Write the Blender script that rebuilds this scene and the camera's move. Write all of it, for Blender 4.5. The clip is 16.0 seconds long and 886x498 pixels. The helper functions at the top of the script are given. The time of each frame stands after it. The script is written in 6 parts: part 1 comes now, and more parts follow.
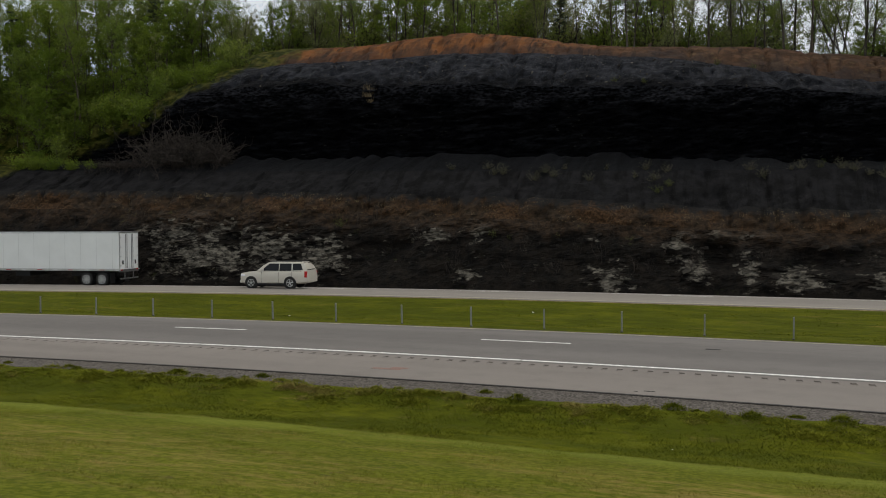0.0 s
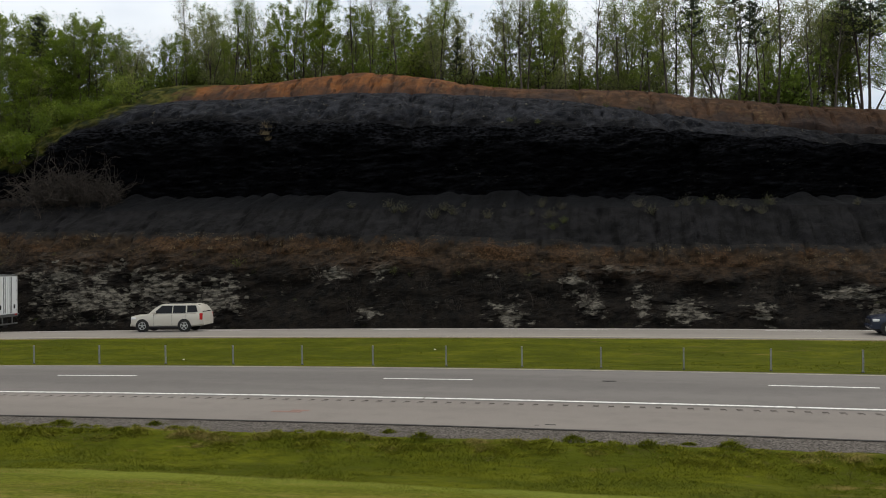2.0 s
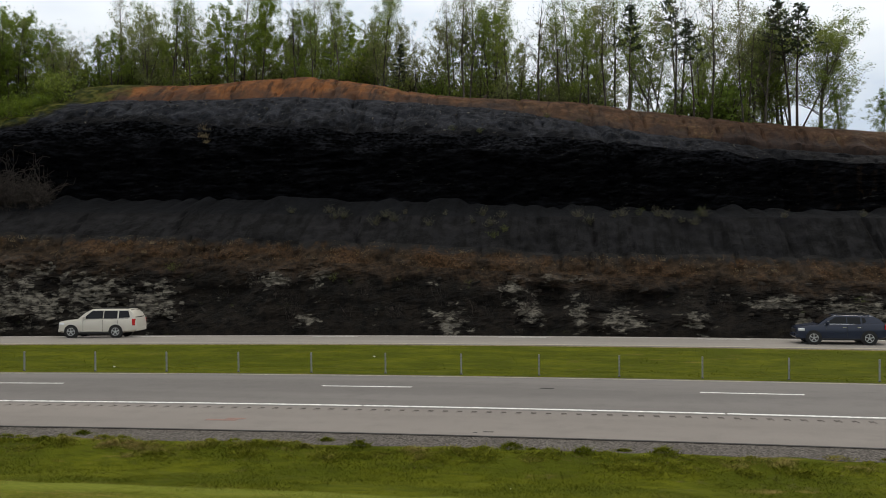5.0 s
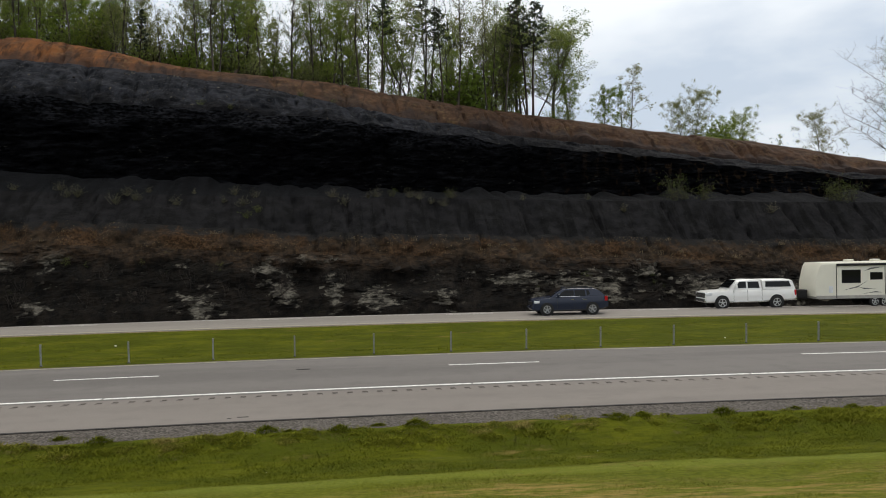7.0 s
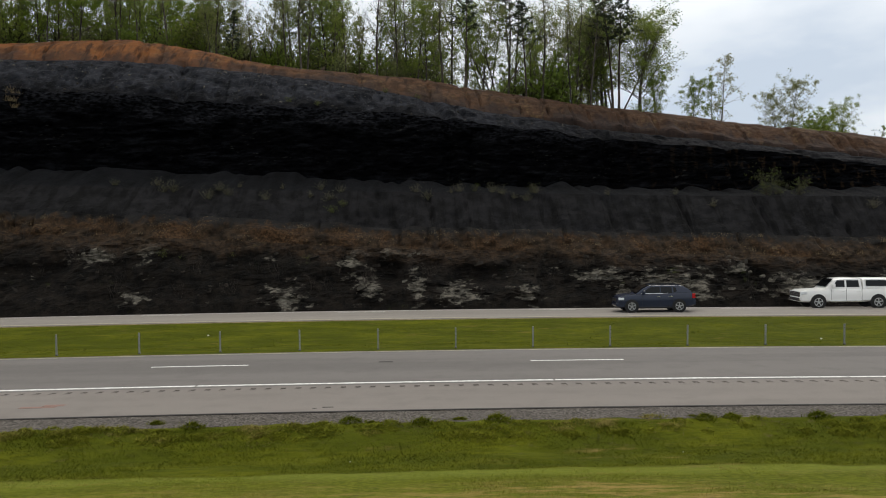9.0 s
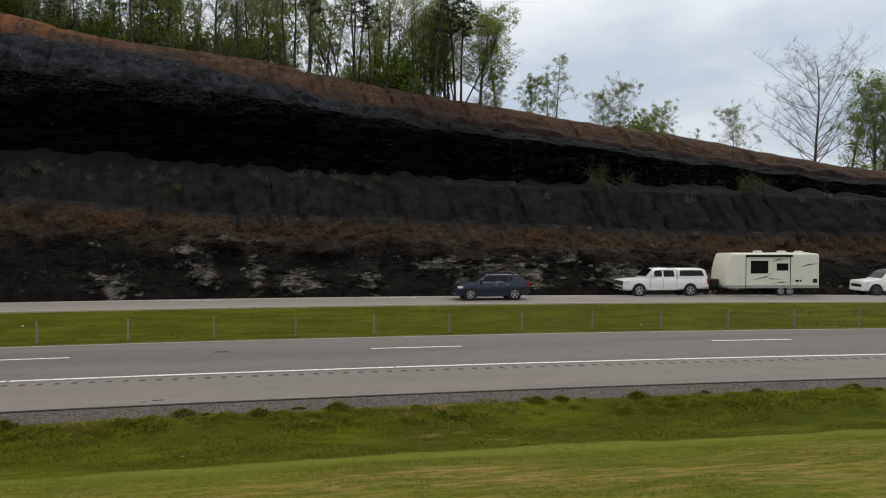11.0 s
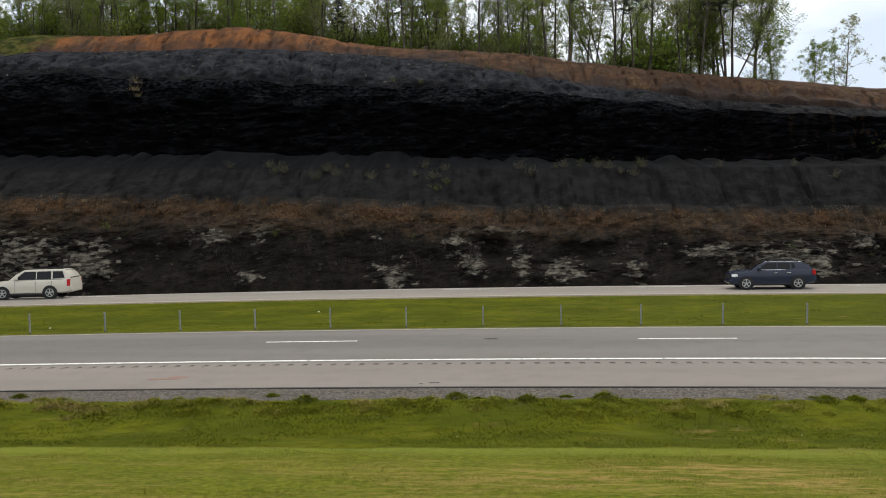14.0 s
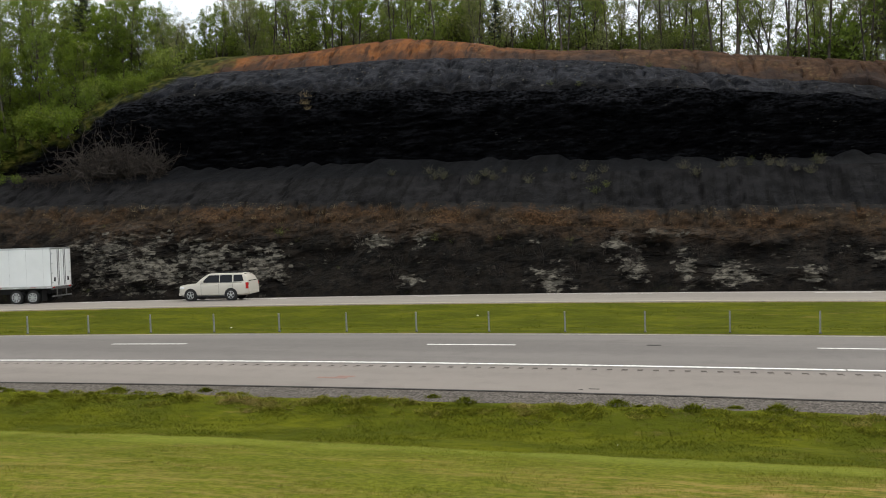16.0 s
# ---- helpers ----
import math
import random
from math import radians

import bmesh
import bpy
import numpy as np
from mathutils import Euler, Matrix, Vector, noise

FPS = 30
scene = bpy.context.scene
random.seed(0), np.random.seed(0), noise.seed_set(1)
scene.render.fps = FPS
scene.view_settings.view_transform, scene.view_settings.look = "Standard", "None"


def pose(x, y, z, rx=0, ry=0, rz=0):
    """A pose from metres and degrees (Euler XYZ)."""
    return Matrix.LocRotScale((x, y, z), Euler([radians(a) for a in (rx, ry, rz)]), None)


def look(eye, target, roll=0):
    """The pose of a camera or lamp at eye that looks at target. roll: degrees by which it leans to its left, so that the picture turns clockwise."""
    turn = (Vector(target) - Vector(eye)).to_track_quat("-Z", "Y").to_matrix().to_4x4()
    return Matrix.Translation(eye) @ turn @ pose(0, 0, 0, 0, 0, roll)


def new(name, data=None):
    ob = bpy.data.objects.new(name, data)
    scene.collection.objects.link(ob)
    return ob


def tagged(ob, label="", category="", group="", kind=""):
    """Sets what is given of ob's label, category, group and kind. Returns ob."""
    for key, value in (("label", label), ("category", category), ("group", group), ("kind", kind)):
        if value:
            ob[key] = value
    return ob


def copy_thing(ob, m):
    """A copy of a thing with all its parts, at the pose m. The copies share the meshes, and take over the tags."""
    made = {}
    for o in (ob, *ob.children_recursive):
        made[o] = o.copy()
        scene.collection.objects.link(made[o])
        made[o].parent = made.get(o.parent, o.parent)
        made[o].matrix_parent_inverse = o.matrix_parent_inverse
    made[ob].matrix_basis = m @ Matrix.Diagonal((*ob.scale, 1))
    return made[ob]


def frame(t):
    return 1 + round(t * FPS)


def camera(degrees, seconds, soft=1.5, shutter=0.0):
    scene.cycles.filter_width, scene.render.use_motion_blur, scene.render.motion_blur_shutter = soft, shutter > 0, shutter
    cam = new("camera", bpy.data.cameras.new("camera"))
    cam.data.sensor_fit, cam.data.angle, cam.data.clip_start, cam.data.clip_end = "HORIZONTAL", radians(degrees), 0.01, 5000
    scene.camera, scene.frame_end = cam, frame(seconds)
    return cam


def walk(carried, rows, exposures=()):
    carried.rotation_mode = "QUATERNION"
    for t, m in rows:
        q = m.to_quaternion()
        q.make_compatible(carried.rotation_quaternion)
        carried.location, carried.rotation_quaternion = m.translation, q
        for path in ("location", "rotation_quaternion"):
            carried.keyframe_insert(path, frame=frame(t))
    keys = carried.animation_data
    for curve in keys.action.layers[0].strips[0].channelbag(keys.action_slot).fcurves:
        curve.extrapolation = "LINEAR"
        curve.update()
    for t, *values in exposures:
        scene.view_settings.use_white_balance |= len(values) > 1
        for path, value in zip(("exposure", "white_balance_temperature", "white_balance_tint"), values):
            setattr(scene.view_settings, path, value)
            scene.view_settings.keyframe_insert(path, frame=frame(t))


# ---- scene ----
# ---------------------------------------------------------------- camera
cam = camera(58.79, 16.0, soft=1.0)
EYE = (0.0, 0.0, 3.82)
# seconds, yaw, pitch, roll: a hand-held pan from one standing point
PATH = [(0.0, 21.02, -1.56, 0.17),
        (0.5, 16.85, -0.65, 0.46),
        (1.0, 16.29, 0.12, 0.49),
        (1.5, 15.65, 0.83, 0.68),
        (2.0, 13.81, 1.13, 0.91),
        (2.5, 13.38, 1.39, 0.65),
        (3.0, 13.43, 1.76, 0.51),
        (3.5, 11.84, 1.79, 0.23),
        (6.0, 5.25, 1.18, 1.30),
        (6.5, -0.72, 0.59, 1.52),
        (7.0, -8.21, -0.02, 0.96),
        (7.5, -9.68, -0.30, 0.65),
        (8.0, -8.75, -0.55, 0.32),
        (8.5, -3.84, -0.27, 0.44),
        (9.0, -2.21, -0.32, 0.59),
        (9.5, -4.27, -0.59, 0.57),
        (10.0, -12.65, -1.11, -0.34),
        (12.5, -13.94, -1.23, -0.29),
        (13.0, -9.90, -1.26, 0.54),
        (13.5, -4.28, -1.62, 1.05),
        (14.0, 5.36, -1.85, 1.25),
        (14.5, 7.86, -2.20, 1.35),
        (15.0, 14.45, -1.94, 1.78),
        (15.5, 15.33, -1.74, 1.94),
        (16.0, 16.82, -1.25, 1.83)]
EXPOSURES = [(0.0, -0.55), (1.5, -0.36), (3.5, -0.26), (6.5, -0.28), (8.0, -0.28), (10.0, -0.32), (12.5, -0.58), (13.5, -0.22), (14.5, 0.20), (16.0, 0.19)]
walk(cam, [(t, pose(*EYE, 90 + p, r, y)) for t, y, p, r in PATH], EXPOSURES)

# ---------------------------------------------------------------- light
world = bpy.data.worlds.new("overcast_sky")
scene.world = world
world.use_nodes = True
wn, wl = world.node_tree.nodes, world.node_tree.links
wn.clear()
w_out = wn.new("ShaderNodeOutputWorld")
w_bg = wn.new("ShaderNodeBackground")
w_sky = wn.new("ShaderNodeTexSky")
w_sky.sky_type, w_sky.sun_disc = "NISHITA", False
w_sky.sun_elevation, w_sky.sun_rotation = radians(48), radians(28)
w_sky.air_density, w_sky.dust_density = 1.5, 3.0
w_scale = wn.new("ShaderNodeVectorMath")
w_scale.operation = "SCALE"
w_scale.inputs["Scale"].default_value = 0.09
w_co = wn.new("ShaderNodeTexCoord")
w_map = wn.new("ShaderNodeMapping")
w_map.inputs["Scale"].default_value = (1.0, 1.0, 2.6)
w_map.inputs["Location"].default_value = (0.35, 0.1, 0.55)
w_noise = wn.new("ShaderNodeTexNoise")
w_noise.inputs["Scale"].default_value = 2.1
w_noise.inputs["Detail"].default_value = 6
w_noise.inputs["Roughness"].default_value = 0.5
w_ramp = wn.new("ShaderNodeValToRGB")
w_ramp.color_ramp.elements[0].position, w_ramp.color_ramp.elements[0].color = 0.40, (0.60, 0.70, 0.84, 1)
w_ramp.color_ramp.elements[1].position, w_ramp.color_ramp.elements[1].color = 0.58, (1.02, 1.07, 1.12, 1)
w_mix = wn.new("ShaderNodeMix")
w_mix.data_type = "RGBA"
w_mix.inputs["Factor"].default_value = 0.9
wl.new(w_sky.outputs[0], w_scale.inputs[0])
wl.new(w_co.outputs["Generated"], w_map.inputs[0])
wl.new(w_map.outputs[0], w_noise.inputs["Vector"])
wl.new(w_noise.outputs["Fac"], w_ramp.inputs[0])
wl.new(w_scale.outputs[0], w_mix.inputs["A"])
wl.new(w_ramp.outputs[0], w_mix.inputs["B"])
w_up = wn.new("ShaderNodeSeparateXYZ")
w_rise = wn.new("ShaderNodeMapRange")
w_rise.inputs["From Min"].default_value, w_rise.inputs["From Max"].default_value = 0.25, 1.0
w_rise.inputs["To Min"].default_value, w_rise.inputs["To Max"].default_value = 1.22, 1.80
w_warm = wn.new("ShaderNodeMix")
w_warm.data_type = "RGBA"
w_warm.inputs["B"].default_value = (0.97, 0.94, 0.865, 1)
w_lift = wn.new("ShaderNodeVectorMath")
w_lift.operation = "SCALE"
w_high = wn.new("ShaderNodeMapRange")
w_high.inputs["From Min"].default_value, w_high.inputs["From Max"].default_value = 0.35, 0.75
wl.new(w_high.outputs[0], w_warm.inputs["Factor"])
wl.new(w_co.outputs["Generated"], w_up.inputs[0])
wl.new(w_up.outputs[2], w_rise.inputs["Value"])
wl.new(w_up.outputs[2], w_high.inputs["Value"])
wl.new(w_mix.outputs["Result"], w_warm.inputs["A"])
wl.new(w_warm.outputs["Result"], w_lift.inputs[0])
wl.new(w_rise.outputs[0], w_lift.inputs["Scale"])
wl.new(w_lift.outputs[0], w_bg.inputs["Color"])
wl.new(w_bg.outputs[0], w_out.inputs["Surface"])
w_bg.inputs["Strength"].default_value = 0.95

sun = new("sun", bpy.data.lights.new("sun", "SUN"))
sun.data.energy, sun.data.angle, sun.data.color = 0.9, radians(25), (1.0, 0.96, 0.9)
sun.matrix_world = look((32, 60, 75), (0, 0, 0))

# ---------------------------------------------------------------- materials
class Net:
    """A small builder for node materials."""

    def __init__(self, name, rough=0.9, spec=0.3, metal=0.0):
        self.mat = bpy.data.materials.new(name)
        self.mat.use_nodes = True
        self.tree = self.mat.node_tree
        self.bsdf = self.tree.nodes["Principled BSDF"]
        self.bsdf.inputs["Roughness"].default_value = rough
        self.bsdf.inputs["Specular IOR Level"].default_value = spec
        self.bsdf.inputs["Metallic"].default_value = metal
        self.geo = self.tree.nodes.new("ShaderNodeNewGeometry")
        self.place = self.geo.outputs["Position"]

    def node(self, kind):
        return self.tree.nodes.new(kind)

    def link(self, a, b):
        if isinstance(a, (int, float)):
            b.default_value = a
        elif isinstance(a, tuple):
            b.default_value = (*a, 1)[:4]
        else:
            self.tree.links.new(a, b)

    def noise(self, size, stretch=(1, 1, 1), detail=5, rough=0.6, shift=0.0):
        """Noise 0..1 with features about size metres wide."""
        m, n = self.node("ShaderNodeMapping"), self.node("ShaderNodeTexNoise")
        self.link(self.place, m.inputs[0])
        m.inputs["Scale"].default_value = stretch
        m.inputs["Location"].default_value = (shift, shift * 0.7, shift * 0.3)
        n.inputs["Scale"].default_value = 1 / size
        n.inputs["Detail"].default_value, n.inputs["Roughness"].default_value = detail, rough
        self.link(m.outputs[0], n.inputs["Vector"])
        return n.outputs["Fac"]

    def math(self, op, a, b=0.0, c=0.0):
        n = self.node("ShaderNodeMath")
        n.operation = op
        for v, s in zip((a, b, c), n.inputs):
            self.link(v, s)
        return n.outputs[0]

    def step(self, v, low, high):
        """0 under low, 1 over high, smooth between."""
        n = self.node("ShaderNodeMapRange")
        n.interpolation_type = "SMOOTHSTEP"
        self.link(v, n.inputs["Value"])
        n.inputs["From Min"].default_value, n.inputs["From Max"].default_value = low, high
        return n.outputs["Result"]

    def mix(self, f, a, b):
        n = self.node("ShaderNodeMix")
        n.data_type = "RGBA"
        self.link(f, n.inputs["Factor"])
        self.link(a, n.inputs["A"])
        self.link(b, n.inputs["B"])
        return n.outputs["Result"]

    def attr(self, name):
        n = self.node("ShaderNodeAttribute")
        n.attribute_name = name
        return n.outputs["Fac"]

    def axis(self, i):
        n = self.node("ShaderNodeSeparateXYZ")
        self.link(self.place, n.inputs[0])
        return n.outputs[i]

    def each(self):
        return self.node("ShaderNodeObjectInfo").outputs["Random"]

    def island(self):
        return self.geo.outputs["Random Per Island"]

    def done(self, colour, bump=None, depth=0.02, strength=0.6):
        self.link(colour, self.bsdf.inputs["Base Color"])
        if bump is not None:
            b = self.node("ShaderNodeBump")
            b.inputs["Strength"].default_value, b.inputs["Distance"].default_value = strength, depth
            self.link(bump, b.inputs["Height"])
            self.link(b.outputs[0], self.bsdf.inputs["Normal"])
        return self.mat


def plain(name, colour, rough=0.6, spec=0.4, metal=0.0, vary=0.12, size=0.4):
    """Paint, rubber, metal: one colour with faint dirt and wear."""
    n = Net(name, rough, spec, metal)
    dark = tuple(c * (1 - 2 * vary) for c in colour)
    return n.done(n.mix(n.step(n.noise(size), 0.3, 0.7), dark, colour), n.noise(size * 0.1), 0.001, 0.2)


def asphalt(name, light, dark):
    n = Net(name, 0.92, 0.25)
    c = n.mix(n.step(n.noise(3.0, (0.08, 1, 1)), 0.35, 0.65), dark, light)
    c = n.mix(n.math("MULTIPLY", n.step(n.noise(0.9), 0.45, 0.75), 0.35), c, tuple(v * 0.72 for v in dark))
    grain = n.noise(0.02, detail=2)
    c = n.mix(n.math("MULTIPLY", n.step(grain, 0.5, 0.7), 0.35), c, tuple(min(1, v * 1.5) for v in light))
    return n.done(c, grain, 0.006, 0.5)


def grass_colour(n, lush, dry, dark, tan=0.0):
    """Grass colours that soil, blades and clumps share, so patches run through them all. tan: how much is dry."""
    c = n.mix(n.step(n.noise(1.6, (0.6, 1.4, 1)), 0.38, 0.68), dark, lush)
    c = n.mix(n.math("MULTIPLY", n.step(n.noise(0.22, (0.5, 1.3, 1), 5, 0.7), 0.46, 0.62), 0.45), c, tuple(v * 0.5 for v in dark))
    patch = n.step(n.noise(0.9, (0.45, 1.6, 1), 7, 0.68, shift=7.0), 0.50 - tan, 0.62 - tan)
    far = n.step(n.noise(5.0, shift=3.0), 0.42 - tan, 0.60 - tan)
    return n.mix(n.math("MULTIPLY", n.math("MULTIPLY", patch, far), 0.85), c, dry)


def mown_edge(n, c):
    """The paler swath along the last pass of the mower and the dead turf further up the slope."""
    off = n.math("ADD", n.axis(1), n.math("MULTIPLY", n.math("MULTIPLY", n.axis(0), n.axis(0)), 0.00235))
    off = n.math("ADD", off, n.math("MULTIPLY", n.math("SUBTRACT", n.noise(1.2), 0.5), 0.5))
    swath = n.math("MULTIPLY", n.step(off, 12.3, 13.3), n.step(off, 13.9, 13.6))
    c = n.mix(n.math("MULTIPLY", swath, 0.30), c, (0.215, 0.245, 0.045))
    dead = n.math("MULTIPLY", n.math("MULTIPLY", n.step(n.noise(0.30, (0.45, 1.3, 1), 7, 0.75, shift=17.0), 0.42, 0.62), n.step(n.noise(2.4, (0.6, 1.4, 1), 5, shift=29.0), 0.38, 0.56)), n.step(off, 12.5, 11.5))
    right = n.math("ADD", 0.42, n.math("MULTIPLY", n.step(n.axis(0), -3.0, 3.0), 0.5))
    return n.mix(n.math("MULTIPLY", dead, right), c, (0.27, 0.19, 0.062))


LUSH, DRY, DARK = (0.096, 0.105, 0.006), (0.19, 0.14, 0.045), (0.056, 0.067, 0.004)


def make_turf():
    n = Net("turf", 0.95, 0.05)
    c = grass_colour(n, LUSH, DRY, DARK, -0.06)
    c = n.mix(n.math("MULTIPLY", n.attr("mown"), 0.55), c, n.mix(n.step(n.noise(0.10, detail=4), 0.4, 0.62), (0.080, 0.098, 0.009), (0.165, 0.175, 0.022)))
    c = n.mix(n.attr("mown"), c, mown_edge(n, c))
    soil = n.step(n.noise(0.25), 0.58, 0.75)
    c = n.mix(n.math("MULTIPLY", soil, 0.5), c, (0.10, 0.075, 0.04))
    return n.done(c, n.noise(0.07, detail=6), 0.03, 0.8)


def make_blades(name, lush, dry, dark, tan=0.0, mown=False):
    n = Net(name, 0.85, 0.06)
    c = grass_colour(n, lush, dry, dark, tan)
    c = n.mix(n.math("MULTIPLY", n.island(), 0.45), c, (0.17, 0.17, 0.02))
    return n.done(mown_edge(n, c) if mown else c)


def make_gravel():
    n = Net("gravel", 0.95, 0.2)
    g = n.noise(0.05, detail=3)
    c = n.mix(n.step(g, 0.35, 0.68), (0.036, 0.031, 0.027), (0.160, 0.143, 0.128))
    c = n.mix(n.step(n.noise(0.9), 0.55, 0.75), c, (0.065, 0.055, 0.045))
    return n.done(c, g, 0.03, 1.0)


def green_side(n, c):
    """Weeds and grass past the end of the cut, on the natural hillside."""
    m = n.math("ADD", n.axis(0), n.math("MULTIPLY", n.axis(2), -1.57))
    m = n.math("ADD", m, n.math("MULTIPLY", n.noise(2.2), 9.0))
    f = n.step(m, -73.0, -76.0)
    g = n.mix(n.step(n.noise(0.8), 0.4, 0.65), (0.020, 0.028, 0.005), (0.085, 0.082, 0.018))
    return n.mix(f, c, g)


def make_rock():
    n = Net("weathered_rock", 0.92, 0.2)
    strata = n.noise(0.8, (1.0, 1.0, 0.8), detail=9, rough=0.72)
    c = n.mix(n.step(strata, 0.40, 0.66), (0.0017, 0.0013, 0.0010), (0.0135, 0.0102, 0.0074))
    brush = n.step(n.noise(0.35, (2.2, 2.2, 0.6), 6, 0.75), 0.52, 0.70)
    c = n.mix(n.math("MULTIPLY", brush, 0.6), c, (0.021, 0.0155, 0.0105))
    pale = n.math("ADD", n.attr("pale"), n.math("MULTIPLY", n.math("SUBTRACT", n.noise(0.85, (0.7, 0.7, 1.5), 6, 0.66), 0.5), 3.4))
    grey = n.mix(n.step(n.noise(0.36, (0.6, 0.6, 1.5), 6, 0.7), 0.36, 0.62), (0.014, 0.0125, 0.010), (0.165, 0.152, 0.126))
    c = n.mix(n.step(pale, 0.42, 0.70), c, grey)
    rust = n.math("ADD", n.attr("rise"), n.math("MULTIPLY", n.math("SUBTRACT", n.noise(1.3, (0.8, 0.8, 0.8)), 0.5), 1.1))
    c = n.mix(n.math("MULTIPLY", n.step(rust, 0.62, 0.98), 0.8), c, n.mix(n.step(n.noise(0.3), 0.4, 0.6), (0.020, 0.0135, 0.009), (0.048, 0.030, 0.017)))
    moss = n.math("MULTIPLY", n.step(n.noise(2.0, shift=11.0), 0.62, 0.74), n.step(n.noise(0.3), 0.45, 0.6))
    c = n.mix(n.math("MULTIPLY", moss, 0.6), c, (0.05, 0.06, 0.014))
    return n.done(c, n.noise(0.16, (0.9, 0.9, 1.1), 7, 0.7), 0.12, 1.0)


def make_brown():
    n = Net("rusty_soil", 0.95, 0.15)
    c = n.mix(n.step(n.noise(0.5), 0.35, 0.65), (0.012, 0.0085, 0.006), (0.038, 0.025, 0.015))
    c = n.mix(n.step(n.noise(4.0), 0.42, 0.62), c, n.mix(n.step(n.noise(0.2), 0.4, 0.6), (0.024, 0.0135, 0.007), (0.062, 0.034, 0.016)))
    up = n.math("ADD", n.attr("rise"), n.math("MULTIPLY", n.math("SUBTRACT", n.noise(0.8, (1.6, 1.6, 0.35)), 0.5), 1.2))
    c = n.mix(n.step(up, 0.55, 0.95), c, (0.015, 0.0145, 0.0145))
    weeds = n.math("MULTIPLY", n.step(n.noise(0.12), 0.58, 0.66), n.step(n.noise(1.6, shift=5.0), 0.45, 0.6))
    c = n.mix(n.math("MULTIPLY", weeds, 0.5), c, (0.22, 0.17, 0.09))
    return n.done(c, n.noise(0.14, detail=7, rough=0.7), 0.08, 0.9)


def make_shale(name, light, dark, specks, black=False):
    n = Net(name, 0.95, 0.08)
    c = n.mix(n.step(n.noise(0.9, (1, 1, 0.5)), 0.34, 0.66), dark, light)
    run = n.step(n.noise(0.9, (1.0, 0.10, 0.14), 5, 0.65), 0.50, 0.62)
    c = n.mix(n.math("MULTIPLY", run, 0.6), c, tuple(v * 0.30 for v in dark))
    bits = n.step(n.noise(0.10, detail=2), 0.66, 0.72)
    c = n.mix(n.math("MULTIPLY", bits, specks), c, (0.17, 0.16, 0.15))
    if black:
        c = n.mix(n.math("MULTIPLY", n.step(n.axis(0), 4.0, 20.0), 0.7), c, n.mix(n.step(n.noise(0.3, (0.5, 0.5, 1.5), 6, 0.7), 0.45, 0.7), (0.0045, 0.0045, 0.005), (0.027, 0.026, 0.027)))
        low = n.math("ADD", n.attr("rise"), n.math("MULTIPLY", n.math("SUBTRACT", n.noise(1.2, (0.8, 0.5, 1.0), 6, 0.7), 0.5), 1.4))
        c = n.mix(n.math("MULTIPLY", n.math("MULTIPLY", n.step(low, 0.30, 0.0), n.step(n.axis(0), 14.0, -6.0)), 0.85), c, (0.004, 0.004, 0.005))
    return n.done(green_side(n, c), n.noise(0.12, detail=8, rough=0.75), 0.12, 1.0)


def make_coal():
    n = Net("coal_seam", 1.0, 0.0)
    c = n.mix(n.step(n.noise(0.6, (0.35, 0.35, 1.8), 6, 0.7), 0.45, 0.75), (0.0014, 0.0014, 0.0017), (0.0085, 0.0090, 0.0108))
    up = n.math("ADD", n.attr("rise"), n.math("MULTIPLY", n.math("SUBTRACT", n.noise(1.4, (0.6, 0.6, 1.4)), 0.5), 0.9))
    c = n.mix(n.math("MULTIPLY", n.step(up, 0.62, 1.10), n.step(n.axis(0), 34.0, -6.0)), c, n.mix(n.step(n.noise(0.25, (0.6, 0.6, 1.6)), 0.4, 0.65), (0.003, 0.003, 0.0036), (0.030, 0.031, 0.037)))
    chips = n.math("MULTIPLY", n.step(n.noise(0.3, (0.5, 0.5, 2.2), 4), 0.62, 0.70), n.step(n.noise(4.5, shift=2.0), 0.50, 0.62))
    c = n.mix(n.math("MULTIPLY", chips, 0.8), c, (0.046, 0.045, 0.043))
    damp = n.math("MULTIPLY", n.step(n.noise(1.0, (1.6, 1.6, 0.10), 5, 0.6), 0.54, 0.66), n.step(n.axis(0), 14.0, 34.0))
    c = n.mix(n.math("MULTIPLY", damp, 0.75), c, (0.022, 0.015, 0.010))
    return n.done(green_side(n, c), n.noise(0.13, (0.5, 0.5, 1.8), 7, 0.7), 0.12, 1.0)


